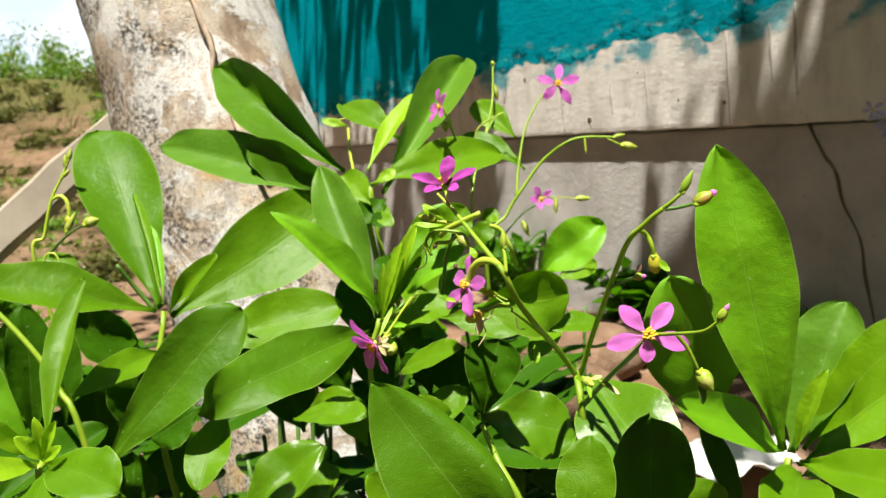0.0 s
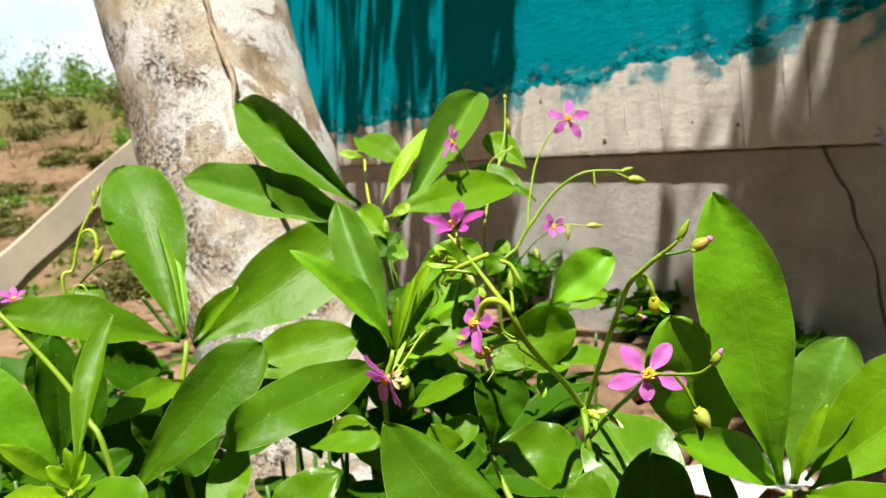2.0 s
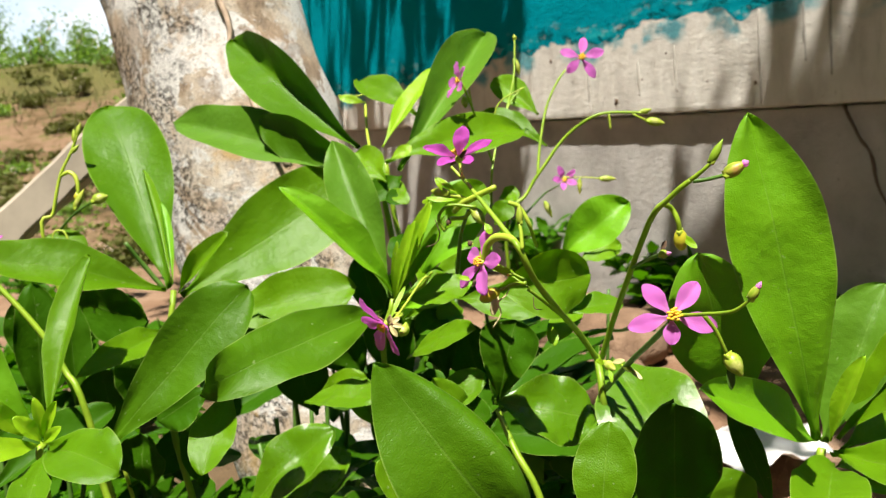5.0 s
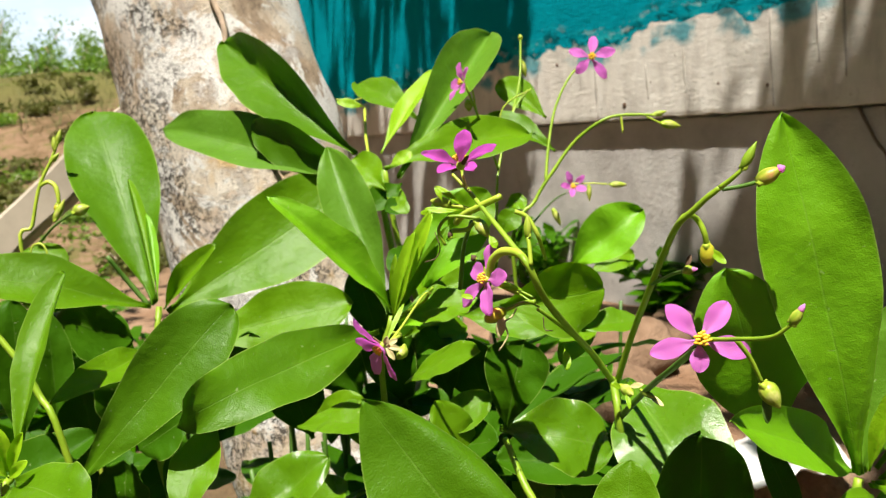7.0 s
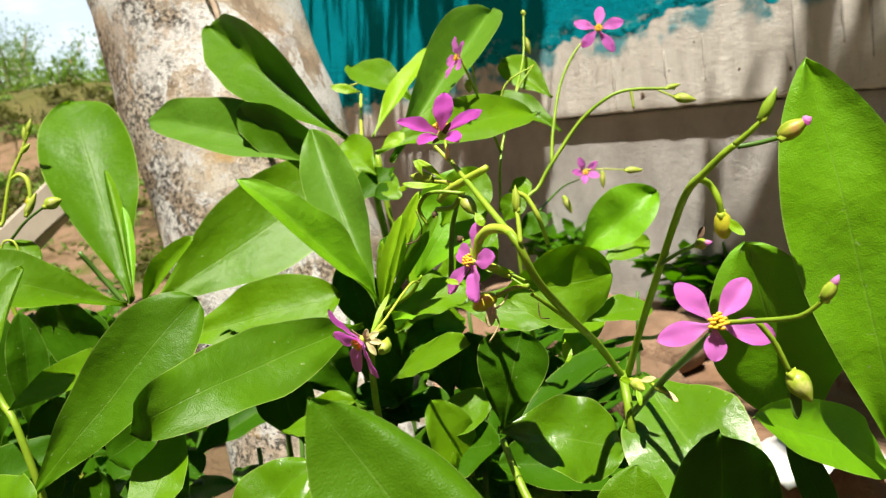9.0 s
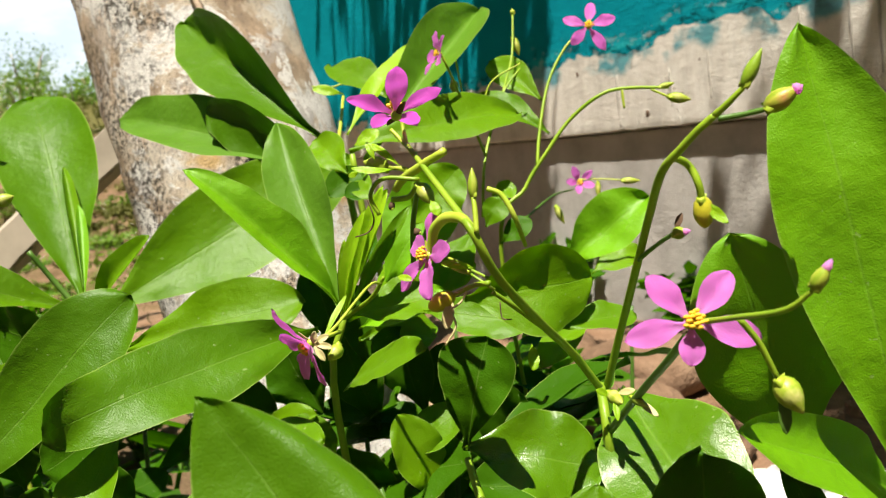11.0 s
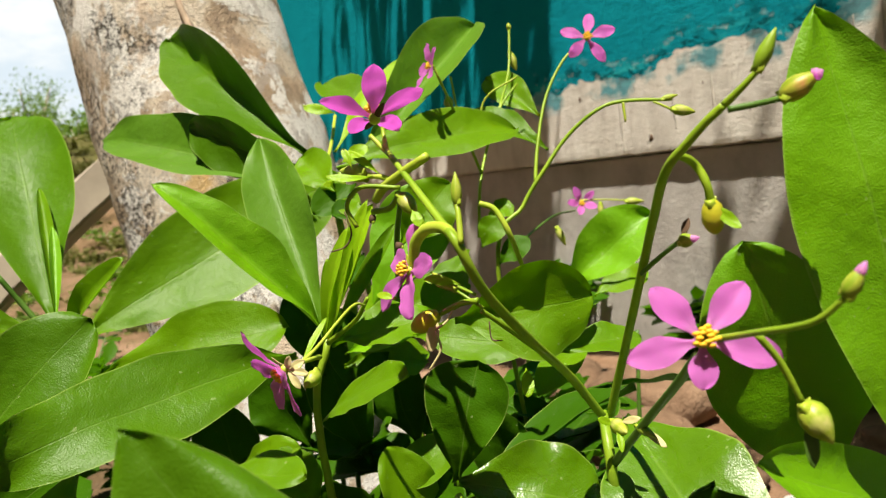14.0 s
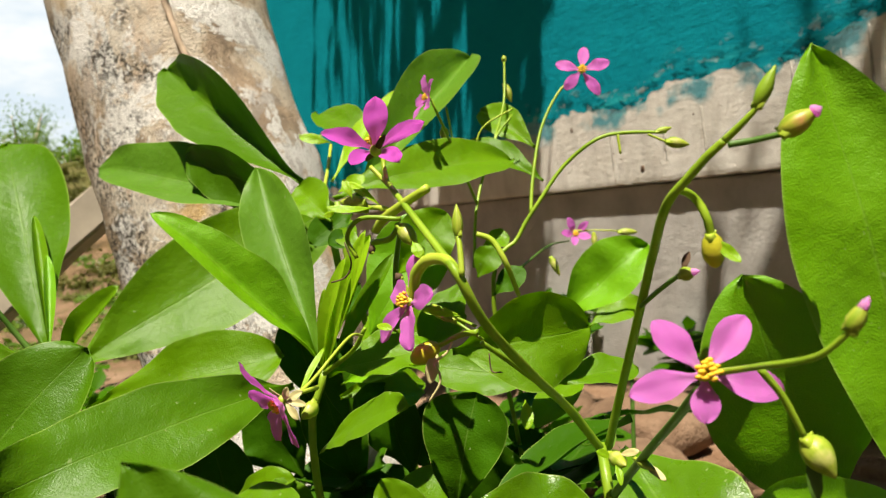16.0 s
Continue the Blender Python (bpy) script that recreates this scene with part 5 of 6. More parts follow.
stalk(left_stalk, [0.0012, 0.0011, 0.0010], (-0.2388, 0.4947, 0.4437), (-0.2263, 0.4911, 0.4535), (-0.2124, 0.4872, 0.4606), material=STEM_DARK)
stalk(left_stalk, [0.0008, 0.0009, 0.0009, 0.0008], (-0.2381, 0.4839, 0.4391), (-0.2360, 0.4847, 0.4445), (-0.2314, 0.4848, 0.4449), (-0.2288, 0.4842, 0.4406), (-0.2288, 0.4835, 0.4350), material=STEM_PALE)
bud(left_stalk, (-0.2128, 0.4872, 0.4606), (-0.2035, 0.4876, 0.4631), 0.0066)
bud(left_stalk, (-0.2252, 0.4979, 0.4654), (-0.2270, 0.4972, 0.4606), 0.0043, BERRY)
bud(left_stalk, (-0.2262, 0.4915, 0.4559), (-0.2194, 0.4932, 0.4677), 0.0042)
bud(left_stalk, (-0.2241, 0.5024, 0.4974), (-0.2214, 0.5035, 0.5054), 0.0032)
bud(left_stalk, (-0.2257, 0.5019, 0.4940), (-0.2256, 0.5030, 0.5021), 0.0028)
bud(left_stalk, (-0.2282, 0.5010, 0.4882), (-0.2229, 0.5017, 0.4928), 0.0028)
leaf(left_stalk, (-0.2486, 0.4942, 0.4413), (-0.2222, 0.4933, 0.4328), 0.0156, (0.20, -0.70, 0.68), 0.3, 12)
flower(left_stalk, (-0.2737, 0.4835, 0.4387), (0.17, -0.54, 0.83), 0.0198, 0, 40)

# right rosette
right_shoot = plant((0.1600, 0.4000, 0.0000), "large-leaved rosette of a fleshy green herb")
stalk(right_shoot, [0.0036, 0.0034, 0.0030], (0.1500, 0.4000, -0.0200), (0.1500, 0.4000, 0.2000), (0.1491, 0.3789, 0.3110), (0.1532, 0.3803, 0.3350))
leaf(right_shoot, (0.1282, 0.3232, 0.3630), (0.1019, 0.3174, 0.4880), 0.0362, (-0.11, -0.99, 0.12), 0.25, 10, LEAF_BRIGHT, wave=0.10, widest=0.62, blunt=0.8)
leaf(right_shoot, (0.1555, 0.3826, 0.3367), (0.1878, 0.3946, 0.4058), 0.0412, (-0.51, -0.78, 0.37), 0.2, 26, LEAF_DULL, widest=0.58)
leaf(right_shoot, (0.1618, 0.3828, 0.3376), (0.2041, 0.3526, 0.4081), 0.0313, (-0.86, -0.35, 0.37), 0.3, 12)
leaf(right_shoot, (0.1567, 0.3770, 0.3333), (0.1871, 0.3031, 0.3440), 0.0282, (-0.52, -0.09, 0.85), 0.4, 12)
leaf(right_shoot, (0.1452, 0.3660, 0.3441), (0.0780, 0.2994, 0.3940), 0.0225, (0.10, -0.80, 0.58), 0.3, 14, LEAF_BRIGHT)
leaf(right_shoot, (0.1275, 0.3687, 0.3117), (0.1047, 0.3560, 0.3671), 0.0122, (0.19, -0.97, -0.15), 0.3, 12, LEAF_SHADED)
leaf(right_shoot, (0.1564, 0.3765, 0.3291), (0.1164, 0.2910, 0.3348), 0.0297, (0.14, 0.00, 0.99), 0.6, 12)
leaf(right_shoot, (0.1669, 0.3916, 0.3286), (0.2342, 0.4351, 0.3459), 0.0275, (0.25, -0.67, 0.70), 0.3, 12)
leaf(right_shoot, (0.1576, 0.3762, 0.3271), (0.1717, 0.3628, 0.3387), 0.0109, (-0.76, -0.32, 0.57), 0.3, 12, LEAF_DULL)
leaf(right_shoot, (0.1602, 0.3702, 0.3199), (0.1948, 0.3522, 0.3335), 0.0207, (-0.52, -0.43, 0.74), 0.3, 12)
leaf(right_shoot, (0.1543, 0.3731, 0.3412), (0.1650, 0.3638, 0.3825), 0.0108, (-0.82, -0.57, 0.08), 0.3, 32, LEAF_YOUNG)
leaf(right_shoot, (0.1543, 0.3731, 0.3412), (0.1614, 0.3719, 0.3683), 0.0072, (-0.72, -0.68, 0.16), 0.3, 32, LEAF_YOUNG)

# lower leaves in the shade
leaf(shoot, (-0.1192, 0.4061, 0.3077), (-0.0724, 0.4118, 0.3453), 0.0312, (-0.33, -0.78, 0.53), 0.3, 12, LEAF_GLOSSY)
leaf(shoot, (-0.1100, 0.4242, 0.2917), (-0.0682, 0.4292, 0.3249), 0.0315, (-0.36, -0.74, 0.57), 0.3, 12, LEAF_GLOSSY)
leaf(shoot, (-0.0194, 0.3778, 0.3147), (-0.0456, 0.3619, 0.3475), 0.0213, (0.61, -0.78, 0.11), 0.3, 12)
leaf(shoot, (-0.0906, 0.4328, 0.3521), (-0.0488, 0.4140, 0.3589), 0.0231, (-0.28, -0.30, 0.91), 0.3, 12)
leaf(shoot, (-0.0534, 0.4405, 0.3322), (-0.0669, 0.4444, 0.3608), 0.0198, (0.47, -0.81, 0.33), 0.3, 12)
leaf(main, (-0.0249, 0.4418, 0.3394), (0.0044, 0.4448, 0.3589), 0.0198, (-0.26, -0.82, 0.52), 0.3, 12)
leaf(main, (-0.0076, 0.4392, 0.3198), (-0.0231, 0.4347, 0.3609), 0.0228, (0.49, -0.87, 0.09), 0.3, 12)
leaf(main, (0.0313, 0.4366, 0.2986), (0.0144, 0.4400, 0.3244), 0.0220, (0.24, -0.93, 0.28), 0.3, 12)
stalk(main, [0.0026, 0.0025, 0.0023, 0.0020], (0.0364, 0.3475, 0.2748), (0.0244, 0.3463, 0.3324), (0.0150, 0.3551, 0.3523), (0.0091, 0.3747, 0.3631), material=STEM)

# lower leaves behind, the shade of the rest put into their darker green
leaf(left_shoot, (-0.1824, 0.4557, 0.3420), (-0.1774, 0.4421, 0.3884), 0.0295, (0.16, -0.94, -0.29), 0.3, 10, LEAF_SHADED)
leaf(left_shoot, (-0.2072, 0.4683, 0.3252), (-0.2077, 0.4593, 0.3692), 0.0344, (0.13, -0.97, -0.20), 0.3, 10, LEAF_SHADED)
leaf(left_shoot, (-0.1117, 0.4637, 0.3577), (-0.1152, 0.4540, 0.3969), 0.0276, (-0.14, -0.96, -0.25), 0.3, 10, LEAF_SHADED)
leaf(left_shoot, (-0.1481, 0.4267, 0.3125), (-0.1429, 0.4176, 0.3551), 0.0263, (0.76, -0.61, -0.22), 0.3, 10, LEAF_SHADED)
leaf(shoot, (-0.0404, 0.4917, 0.3365), (-0.0549, 0.4798, 0.3965), 0.0289, (0.01, -0.98, -0.19), 0.3, 10, LEAF_SHADED)
leaf(main, (-0.0176, 0.4927, 0.3418), (-0.0285, 0.4798, 0.3947), 0.0299, (-0.17, -0.95, -0.27), 0.3, 10, LEAF_SHADED)
leaf(shoot, (-0.0673, 0.4927, 0.3452), (-0.0838, 0.4877, 0.3830), 0.0318, (-0.13, -0.97, -0.19), 0.3, 10, LEAF_SHADED)
leaf(main, (0.0042, 0.4917, 0.3334), (-0.0065, 0.4877, 0.3775), 0.0365, (-0.45, -0.87, -0.19), 0.3, 10, LEAF_SHADED)
leaf(main, (0.0287, 0.4893, 0.3146), (0.0155, 0.4756, 0.3621), 0.0289, (-0.08, -0.95, -0.30), 0.3, 10, LEAF_SHADED)
leaf(shoot, (-0.0963, 0.4895, 0.3251), (-0.1028, 0.4761, 0.3736), 0.0328, (-0.03, -0.96, -0.27), 0.3, 10, LEAF_SHADED)
leaf(main, (-0.0347, 0.4674, 0.3066), (-0.0503, 0.4523, 0.3440), 0.0332, (-0.15, -0.89, -0.42), 0.3, 10, LEAF_SHADED)
leaf(left_shoot, (-0.2644, 0.5023, 0.3559), (-0.2662, 0.4994, 0.4069), 0.0319, (0.29, -0.96, -0.05), 0.3, 10, LEAF_SHADED)
leaf(left_shoot, (-0.2192, 0.4366, 0.3161), (-0.2030, 0.4317, 0.3524), 0.0259, (0.50, -0.80, -0.33), 0.3, 10, LEAF_SHADED)
leaf(main, (0.0419, 0.4470, 0.2998), (0.0244, 0.4413, 0.3329), 0.0314, (-0.21, -0.94, -0.27), 0.3, 10, LEAF_SHADED)
leaf(main, (0.0560, 0.4366, 0.2969), (0.0459, 0.4305, 0.3260), 0.0307, (-0.43, -0.84, -0.33), 0.3, 10, LEAF_SHADED)
leaf(main, (-0.0096, 0.4452, 0.2908), (-0.0196, 0.4400, 0.3268), 0.0288, (-0.01, -0.99, -0.15), 0.3, 10, LEAF_SHADED)
leaf(shoot, (-0.0854, 0.4452, 0.2961), (-0.0942, 0.4392, 0.3258), 0.0314, (-0.06, -0.97, -0.22), 0.3, 10, LEAF_SHADED)
leaf(left_shoot, (-0.1833, 0.4452, 0.3030), (-0.1819, 0.4400, 0.3381), 0.0299, (-0.18, -0.97, -0.14), 0.3, 10, LEAF_SHADED)

# small growth behind and within the left flower branch
leaf(back_herb, (-0.0265, 0.4618, 0.4103), (0.0068, 0.4700, 0.4580), 0.0350, (-0.14, -0.90, 0.35), 0.3, 10, LEAF_BRIGHT)
leaf(shoot, (-0.0383, 0.4305, 0.4040), (-0.0164, 0.4177, 0.4551), 0.0086, (-0.42, -0.91, -0.05), 0.3, 26, LEAF_YOUNG)
leaf(shoot, (-0.0377, 0.4306, 0.4049), (-0.0281, 0.4260, 0.4433), 0.0054, (-0.18, -0.98, -0.07), 0.3, 30, LEAF_YOUNG)
leaf(shoot, (-0.0370, 0.4307, 0.4054), (-0.0093, 0.4366, 0.4455), 0.0072, (-0.13, -0.96, 0.23), 0.3, 24, LEAF)
leaf(shoot, (-0.0394, 0.4308, 0.4065), (-0.0347, 0.4248, 0.4353), 0.0042, (-0.17, -0.97, -0.18), 0.3, 28, LEAF_YOUNG)
leaf(back_herb, (-0.0251, 0.4911, 0.4030), (0.0119, 0.4927, 0.4122), 0.0229, (-0.09, -0.86, 0.51), 0.3, 12)
leaf(back_herb, (-0.0368, 0.4494, 0.3948), (0.0010, 0.4416, 0.4087), 0.0185, (-0.16, -0.73, 0.63), 0.3, 12, LEAF_BRIGHT)
leaf(main, (-0.0076, 0.4307, 0.4031), (0.0368, 0.4202, 0.3972), 0.0207, (-0.10, -0.76, 0.64), 0.3, 12)
leaf(back_herb, (-0.0339, 0.4948, 0.4304), (-0.0422, 0.4727, 0.4174), 0.0141, (0.08, -0.53, 0.85), 0.3, 12, LEAF_SHADED)
leaf(back_herb, (0.0129, 0.4949, 0.4276), (-0.0046, 0.4709, 0.4020), 0.0197, (-0.08, -0.70, 0.71), 0.3, 12)
leaf(back_herb, (-0.0446, 0.4982, 0.4553), (-0.0324, 0.4871, 0.4471), 0.0092, (-0.17, -0.70, 0.70), 0.3, 12)
leaf(back_herb, (-0.0432, 0.5106, 0.4717), (-0.0297, 0.5116, 0.4779), 0.0080, (-0.10, -0.93, 0.37), 0.3, 12, LEAF_YOUNG)
stalk(back_herb, [0.0034, 0.0030, 0.0028], (-0.0478, 0.5199, 0.3938), (-0.0465, 0.5229, 0.4156), (-0.0508, 0.5275, 0.4488), material=STEM)
stalk(far_herb, [0.0009, 0.0008, 0.0007], (0.0194, 0.5733, 0.4821), (0.0244, 0.5759, 0.5001), (0.0419, 0.5773, 0.5095), material=STEM_PALE)
stalk(far_herb, [0.0011, 0.0010, 0.0009], (0.0051, 0.6084, 0.5175), (0.0067, 0.6064, 0.5030), (0.0092, 0.5836, 0.4847), material=STEM_PALE)
stalk(back_herb, [0.0010, 0.0009, 0.0008], (-0.0689, 0.6577, 0.5166), (-0.0808, 0.6571, 0.5138), (-0.0930, 0.6572, 0.5155), material=STEM_PALE)
stalk(far_herb, [0.0017, 0.0018, 0.0017, 0.0014], (0.0213, 0.4374, 0.4493), (0.0269, 0.4371, 0.4463), (0.0314, 0.4358, 0.4371), (0.0348, 0.4442, 0.4246), material=STEM_PALE)
stalk(main, [0.0010, 0.0010, 0.0009], (0.0050, 0.3446, 0.4580), (-0.0056, 0.3466, 0.4591), (-0.0101, 0.3480, 0.4545), (-0.0081, 0.3482, 0.4486), material=STEM)
stalk(main, [0.0003, 0.0004, 0.0003], (-0.0117, 0.3518, 0.4531), (-0.0103, 0.3510, 0.4473), (-0.0122, 0.3505, 0.4437), (-0.0162, 0.3503, 0.4426), material=WITHERED)
stalk(main, [0.0005, 0.0005, 0.0004], (0.0110, 0.3383, 0.4203), (0.0120, 0.3377, 0.4160), (0.0086, 0.3370, 0.4110), material=SEPAL)
stalk(main, [0.0005, 0.0005, 0.0004], (0.0110, 0.3384, 0.4210), (0.0141, 0.3387, 0.4229), (0.0159, 0.3391, 0.4256), material=SEPAL)
leaf(main, (-0.0131, 0.3499, 0.4616), (-0.0165, 0.3508, 0.4605), 0.0019, (-0.27, -0.95, 0.14), -0.8, 12, LEAF_YOUNG)
leaf(main, (-0.0081, 0.3504, 0.4643), (-0.0105, 0.3522, 0.4700), 0.0022, (0.15, -0.92, 0.35), 0.8, 12, LEAF_YOUNG)
leaf(main, (0.0019, 0.3396, 0.4296), (-0.0035, 0.3417, 0.4310), 0.0022, (-0.16, -0.79, 0.59), 0.3, 12, LEAF_YOUNG)
leaf(main, (0.0186, 0.3390, 0.4319), (0.0093, 0.3392, 0.4340), 0.0032, (0.13, -0.76, 0.63), 0.5, 12, LEAF_YOUNG)
leaf(main, (0.0330, 0.3507, 0.4064), (0.0328, 0.3448, 0.3998), 0.0036, (0.28, -0.71, 0.64), 0.6, 12, LEAF_YOUNG)
leaf(main, (0.0078, 0.3417, 0.4519), (0.0101, 0.3391, 0.4475), 0.0035, (0.18, -0.81, 0.56), 0.6, 12, LEAF_YOUNG)
leaf(shoot, (-0.0373, 0.3801, 0.4044), (-0.0295, 0.3922, 0.4187), 0.0023, (-0.00, -0.76, 0.65), 0.3, 12, LEAF_YOUNG)
stalk(shoot, [0.0009, 0.0008, 0.0007], (-0.0350, 0.3640, 0.4085), (-0.0306, 0.3761, 0.4114), (-0.0214, 0.3927, 0.4212), (-0.0186, 0.4027, 0.4201), material=STEM_PALE)
leaf(back_herb, (-0.0368, 0.5092, 0.4613), (-0.0557, 0.4974, 0.4500), 0.0159, (0.22, -0.83, 0.51), 0.3, 12, LEAF_SHADED)
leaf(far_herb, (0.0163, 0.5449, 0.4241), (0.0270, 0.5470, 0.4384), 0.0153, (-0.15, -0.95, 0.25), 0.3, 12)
leaf(far_herb, (0.0240, 0.5437, 0.4148), (0.0401, 0.5455, 0.4265), 0.0139, (-0.22, -0.87, 0.44), 0.3, 12, LEAF_SHADED)
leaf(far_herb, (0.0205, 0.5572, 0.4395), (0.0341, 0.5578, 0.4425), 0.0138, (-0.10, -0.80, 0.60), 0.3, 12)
leaf(back_herb, (-0.0335, 0.4978, 0.4517), (-0.0447, 0.4871, 0.4483), 0.0122, (0.38, -0.62, 0.68), 0.3, 12, LEAF_SHADED)
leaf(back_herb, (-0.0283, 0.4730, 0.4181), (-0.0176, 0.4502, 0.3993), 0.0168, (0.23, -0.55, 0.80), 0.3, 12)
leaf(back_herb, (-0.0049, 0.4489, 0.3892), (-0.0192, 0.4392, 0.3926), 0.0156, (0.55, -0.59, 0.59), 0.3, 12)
leaf(back_herb, (-0.0114, 0.4493, 0.3920), (-0.0291, 0.4282, 0.3872), 0.0161, (0.37, -0.49, 0.79), 0.3, 12, LEAF_SHADED)
leaf(shoot, (-0.0517, 0.4677, 0.3824), (-0.0619, 0.4781, 0.4208), 0.0231, (0.26, -0.91, 0.32), 0.3, 12, LEAF_SHADED)
leaf(shoot, (-0.0403, 0.4761, 0.3693), (-0.0448, 0.4816, 0.4089), 0.0205, (0.35, -0.92, 0.17), 0.3, 12, LEAF_SHADED)


# ---- low leaves that fill the thicket ----
def thicket(parent, cx, cy, count, seed, rx, ry, z0, z1):
    rnd = random.Random(seed)
    for k in range(count):
        z = rnd.uniform(z0, z1)
        base = Vector((cx + rnd.uniform(-rx, rx), cy + rnd.uniform(-ry, ry), z))
        a = rnd.uniform(0, 6.28)
        out = Vector((math.cos(a), math.sin(a) * 0.8 - 0.15, rnd.uniform(-0.25, 0.55))).normalized()
        size = rnd.uniform(0.05, 0.085)
        tip = base + out * size
        tip.z = min(tip.z, z1 + 0.02)
        if base.y > 0.48 and base.z > 0.18 and -0.18 < base.x < -0.075 or base.y > 0.42 and base.z > 0.18 and base.x > 0.085:
            continue
        # most blades take the darkened green, so the gaps look deep in shade
        leaf(parent, base, tip, size * rnd.uniform(0.34, 0.46), (rnd.gauss(0, 0.35), -0.45 + rnd.gauss(0, 0.35), 1), rnd.uniform(0.2, 0.7), rnd.uniform(6, 22), LEAF_SHADED if rnd.random() < 0.93 else LEAF)
    for k in range(max(2, count // 9)):
        foot = Vector((cx + rnd.uniform(-rx, rx), cy + rnd.uniform(-ry, ry), -0.02))
        top = foot + Vector((rnd.gauss(0, 0.03), rnd.gauss(0, 0.03), z1))
        stalk(parent, [0.0032, 0.0028, 0.002], foot, foot.lerp(top, 0.5) + Vector((rnd.gauss(0, 0.012), 0, 0)), top, material=STEM_DARK)


thicket(main, 0.03, 0.50, 80, 1, 0.09, 0.07, 0.08, 0.335)
thicket(shoot, -0.06, 0.51, 60, 2, 0.08, 0.06, 0.08, 0.345)
thicket(left_shoot, -0.18, 0.53, 60, 3, 0.09, 0.06, 0.06, 0.345)
thicket(edge_shoot, -0.26, 0.44, 26, 4, 0.07, 0.06, 0.06, 0.34)
thicket(right_shoot, 0.17, 0.46, 28, 5, 0.06, 0.05, 0.06, 0.27)
thicket(back_herb, -0.05, 0.62, 90, 6, 0.13, 0.05, 0.10, 0.375)
thicket(near_shoot, -0.10, 0.40, 24, 7, 0.09, 0.05, 0.10, 0.31)


def weed(place, tall, wide, count, seed, leaf_size):
    rnd = random.Random(seed)
    herb = tagged(new("weed"), "low dark-green weed growing on the shaded soil", "weed", group="weeds on the soil")
    herb.location = place
    blades = bmesh.new()
    uv = blades.loops.layers.uv.new("UVMap")
    for k in range(7):
        a = rnd.uniform(0, 6.28)
        tip = Vector((math.cos(a) * wide, math.sin(a) * wide, tall * rnd.uniform(0.6, 1.0))) * rnd.uniform(0.6, 1)
        line = spline([(0, 0, -0.02), tip * 0.5 + Vector((0, 0, tall * 0.15)), tip], 5)
        twig = bmesh.new()
        tube(twig, line, [0.003, 0.0025, 0.0012], 6, 0.1, k)
        part("twig", twig, STEM_DARK, herb)
        for j in range(count):
            e = rnd.choice(line[2:]) + Vector((rnd.gauss(0, 0.008), rnd.gauss(0, 0.008), rnd.gauss(0, 0.008)))
            d = Vector((rnd.gauss(0, 1), rnd.gauss(0, 1), rnd.gauss(0.2, 0.4))).normalized()
            s = d.cross(Vector((rnd.gauss(0, 0.4), rnd.gauss(0, 0.4), 1))).normalized()
            ln = leaf_size * rnd.uniform(0.6, 1.3)
            w, up = ln * 0.24, s.cross(d) * ln * 0.06
            row = [(Vector(),), (d * ln * 0.3 + s * w * 0.8 + up, d * ln * 0.3, d * ln * 0.3 - s * w * 0.8 + up), (d * ln * 0.65 + s * w + up, d * ln * 0.65, d * ln * 0.65 - s * w + up), (d * ln,)]
            vs = [[blades.verts.new(e + q) for q in r] for r in row]
            faces = [(vs[0][0], vs[1][0], vs[1][1]), (vs[0][0], vs[1][1], vs[1][2]), (vs[1][0], vs[2][0], vs[2][1], vs[1][1]), (vs[1][1], vs[2][1], vs[2][2], vs[1][2]), (vs[2][0], vs[3][0], vs[2][1]), (vs[2][1], vs[3][0], vs[2][2])]
            for f in faces:
                for loop in blades.faces.new(f).loops:
                    loop[uv].uv = (0.35, 0.5)
    # weed leaves take the darkened green to stand in for shaded soil
    tagged(part("foliage", blades, LEAF_SHADED, herb), kind="stuff")


for k, (x, y, tall) in enumerate(((-0.42, 0.72, 0.3), (-0.3, 0.66, 0.28), (-0.55, 0.95, 0.26), (0, 0.72, 0.26), (0.09, 0.74, 0.22), (-0.75, 1.25, 0.2), (0.336, 1.584, 0.152), (0.496, 1.296, 0.096), (0.26, 0.62, 0.16), (0.112, 1.88, 0.176), (-0.62, 1.42, 0.2), (-0.45, 1.55, 0.22), (-0.85, 1.7, 0.24), (-0.3, 1.4, 0.2), (-0.65, 0.8, 0.26), (-0.5, 0.6, 0.27), (-0.36, 0.86, 0.33), (-0.52, 0.78, 0.33), (-0.06, 0.62, 0.29), (0.03, 0.6, 0.27), (-0.7, 1, 0.3), (-0.08, 0.92, 0.16), (-1.1, 2.1, 0.25), (0.03, 1.02, 0.16))):
    weed((x, y, terrain(x, y)), tall, 0.05 + 0.25 * tall, 22, k + 70, 0.06 if y < 1.02 else 0.05)

# ---- litter on the soil ----
for k, (x, y, s) in enumerate(((0.200, 1.296, 0.176), (0.288, 1.376, 0.128), (0.160, 1.120, 0.136), (0.080, 1.400, 0.160), (0.376, 1.240, 0.080), (0.248, 1.024, 0.064), (0.096, 1.240, 0.104), (0.440, 1.120, 0.056), (0.336, 1.536, 0.072), (0.016, 1.080, 0.080), (0.224, 1.560, 0.064))):
    stone("soil_clod", (x, y, terrain(x, y) + s * 0.16), s, k + 1, CLOD, "dry reddish clod of earth on the soil", "clod", 0.55, "clods of earth")


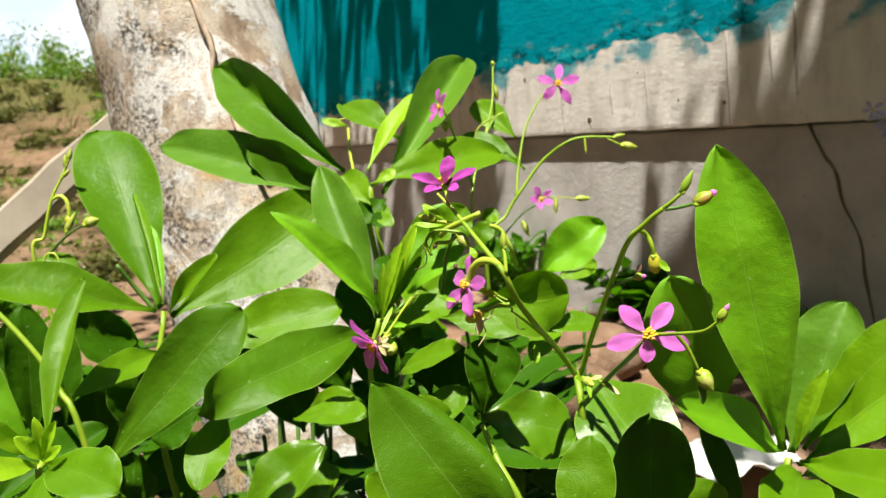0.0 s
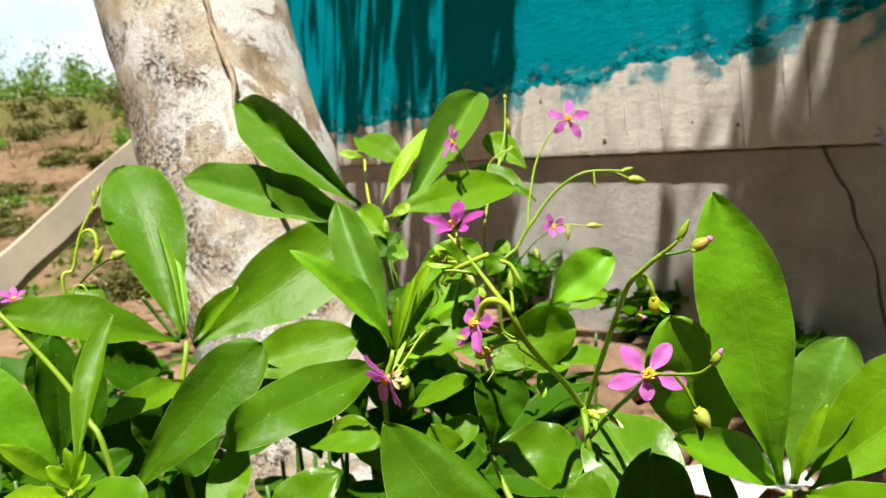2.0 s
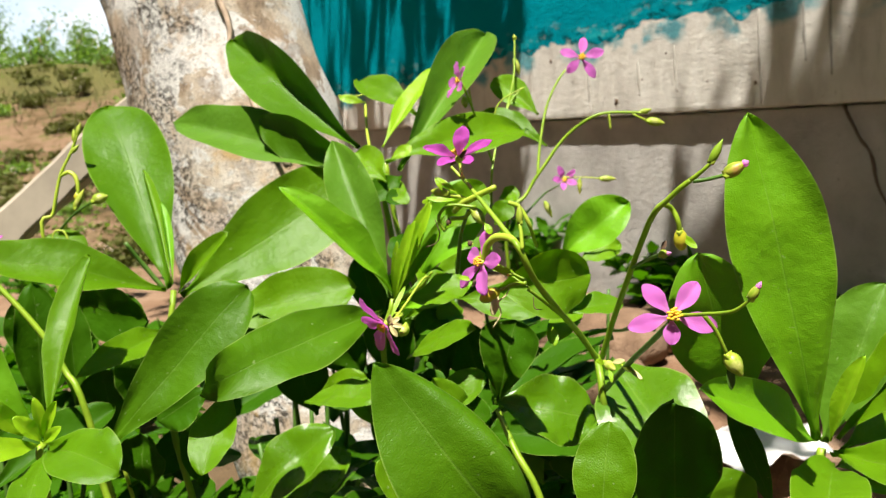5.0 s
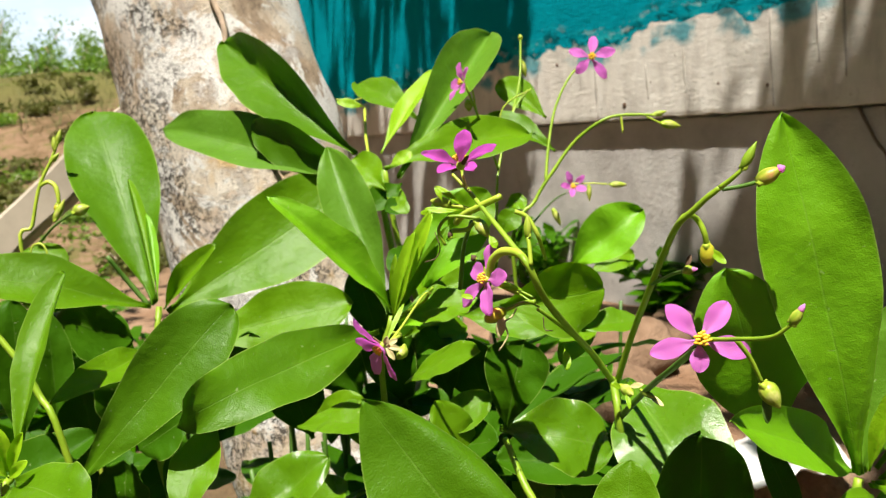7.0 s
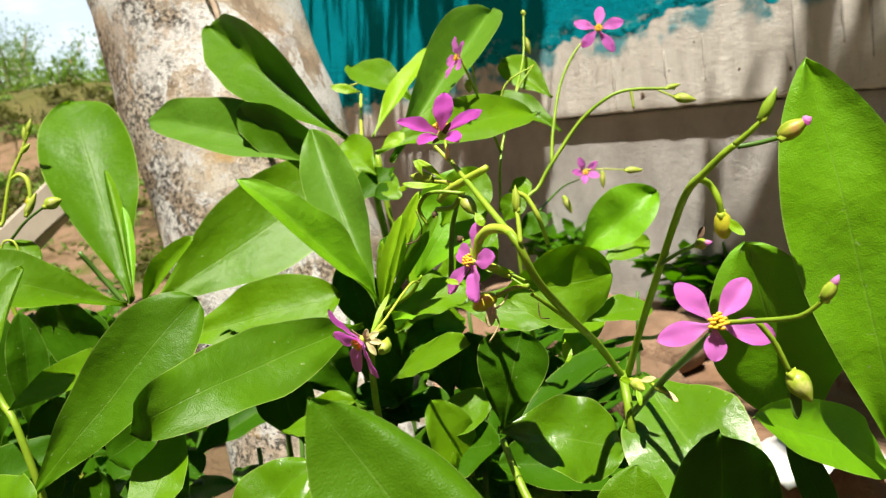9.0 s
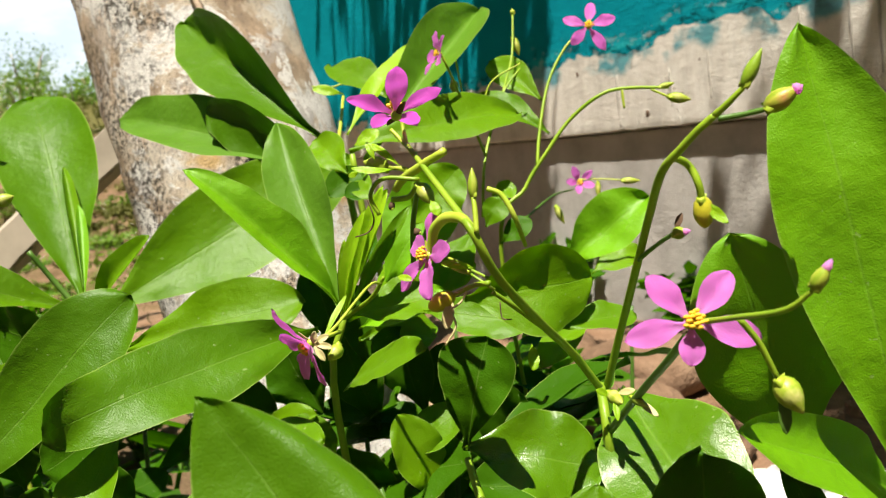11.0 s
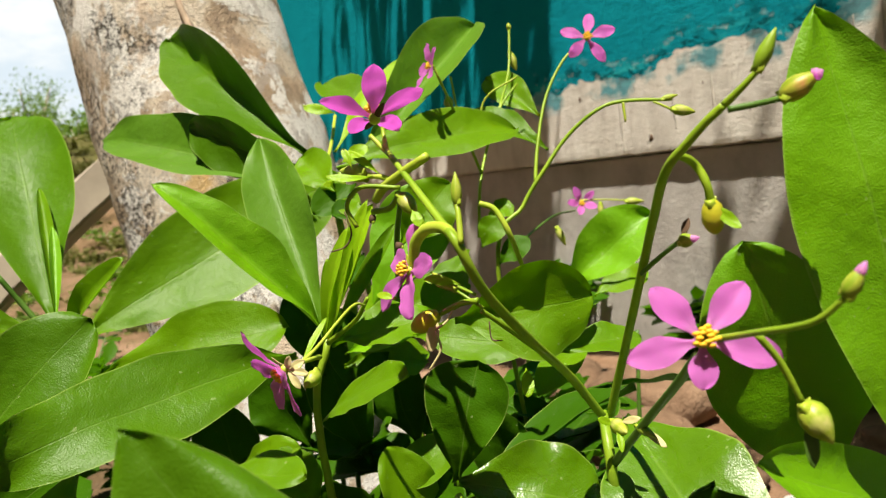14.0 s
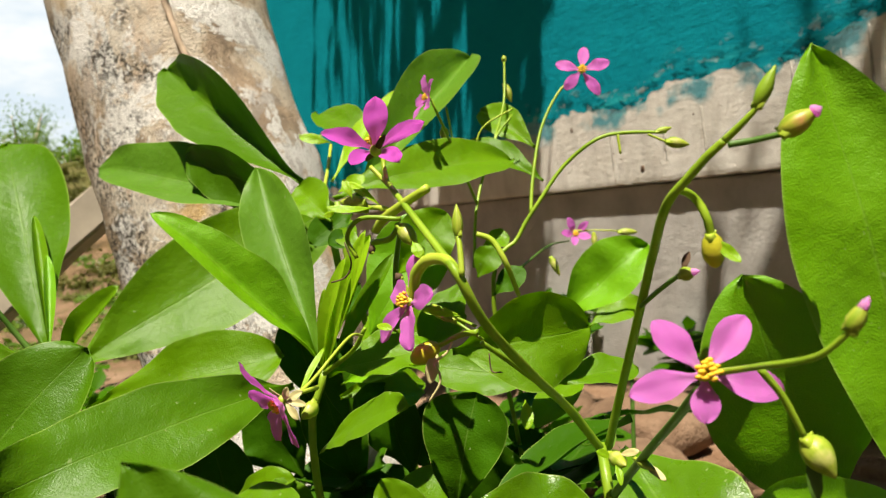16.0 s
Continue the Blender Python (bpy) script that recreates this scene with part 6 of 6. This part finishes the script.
def sheet(name, place, wide, deep, turn, material, label, category):
    bm = bmesh.new()
    n = 10
    grid = [[[bm.verts.new((wide * (i / n - 0.5), deep * (j / n - 0.5), 0.02 * noise.noise(Vector((i * 0.35 + turn, j * 0.35, 0))) + 0.012 + k * 0.0015)) for j in range(n + 1)] for i in range(n + 1)] for k in (1, 0)]
    for k, g in enumerate(grid):
        for i in range(n):
            for j in range(n):
                q = (g[i][j], g[i + 1][j], g[i + 1][j + 1], g[i][j + 1])
                bm.faces.new(q if k == 0 else q[::-1])
    rim = [(i, 0) for i in range(n)] + [(n, j) for j in range(n)] + [(i, n) for i in range(n, 0, -1)] + [(0, j) for j in range(n, 0, -1)]
    for a, b in zip(rim, rim[1:] + rim[:1]):
        bm.faces.new((grid[0][a[0]][a[1]], grid[1][a[0]][a[1]], grid[1][b[0]][b[1]], grid[0][b[0]][b[1]]))
    ob = part(name, bm, material)
    ob.matrix_basis = pose(*place, 0, 0, turn)
    return tagged(ob, label, category)


sheet("plastic_sheet", (0.31, 0.955, 0.086), 0.14, 0.13, 20, WHITE_SHEET, "crumpled white plastic sheet lying on the soil", "sheet")
bag = sheet("printed_bag", (0.555, 1.11, 0.102), 0.18, 0.13, -25, WHITE_SHEET, "white plastic bag with faded blue print on the soil", "bag")
for k in range(3):
    bm = bmesh.new()
    box(bm, (-0.09, -0.03 + 0.03 * k, 0.030), (-0.01 + 0.02 * k, -0.016 + 0.03 * k, 0.032), 0.0006)
    part("print_bar", bm, PRINT_BLUE, bag)


# ---- pale blossom at the edge of the yard ----
edge_bloom = tagged(new("blossom_stalk"), "thin stalk with small pale lilac blossoms", "plant")
stalk(edge_bloom, [0.003, 0.002, 0.0012], (0.646, 0.946, -0.02), (0.616, 0.966, 0.3), (0.529, 0.996, 0.477), material=STEM_DARK)
for k, (dx, dz) in enumerate(((0.0, 0.0), (-0.012, 0.012), (0.014, 0.010), (0.004, -0.014), (0.02, -0.006))):
    flower(edge_bloom, (0.516 + dx, 0.996, 0.477 + dz), (-0.4 + 0.2 * k, -1, 0.3), 0.024, 20 * k, 15, stamens=3, petal=LILAC)
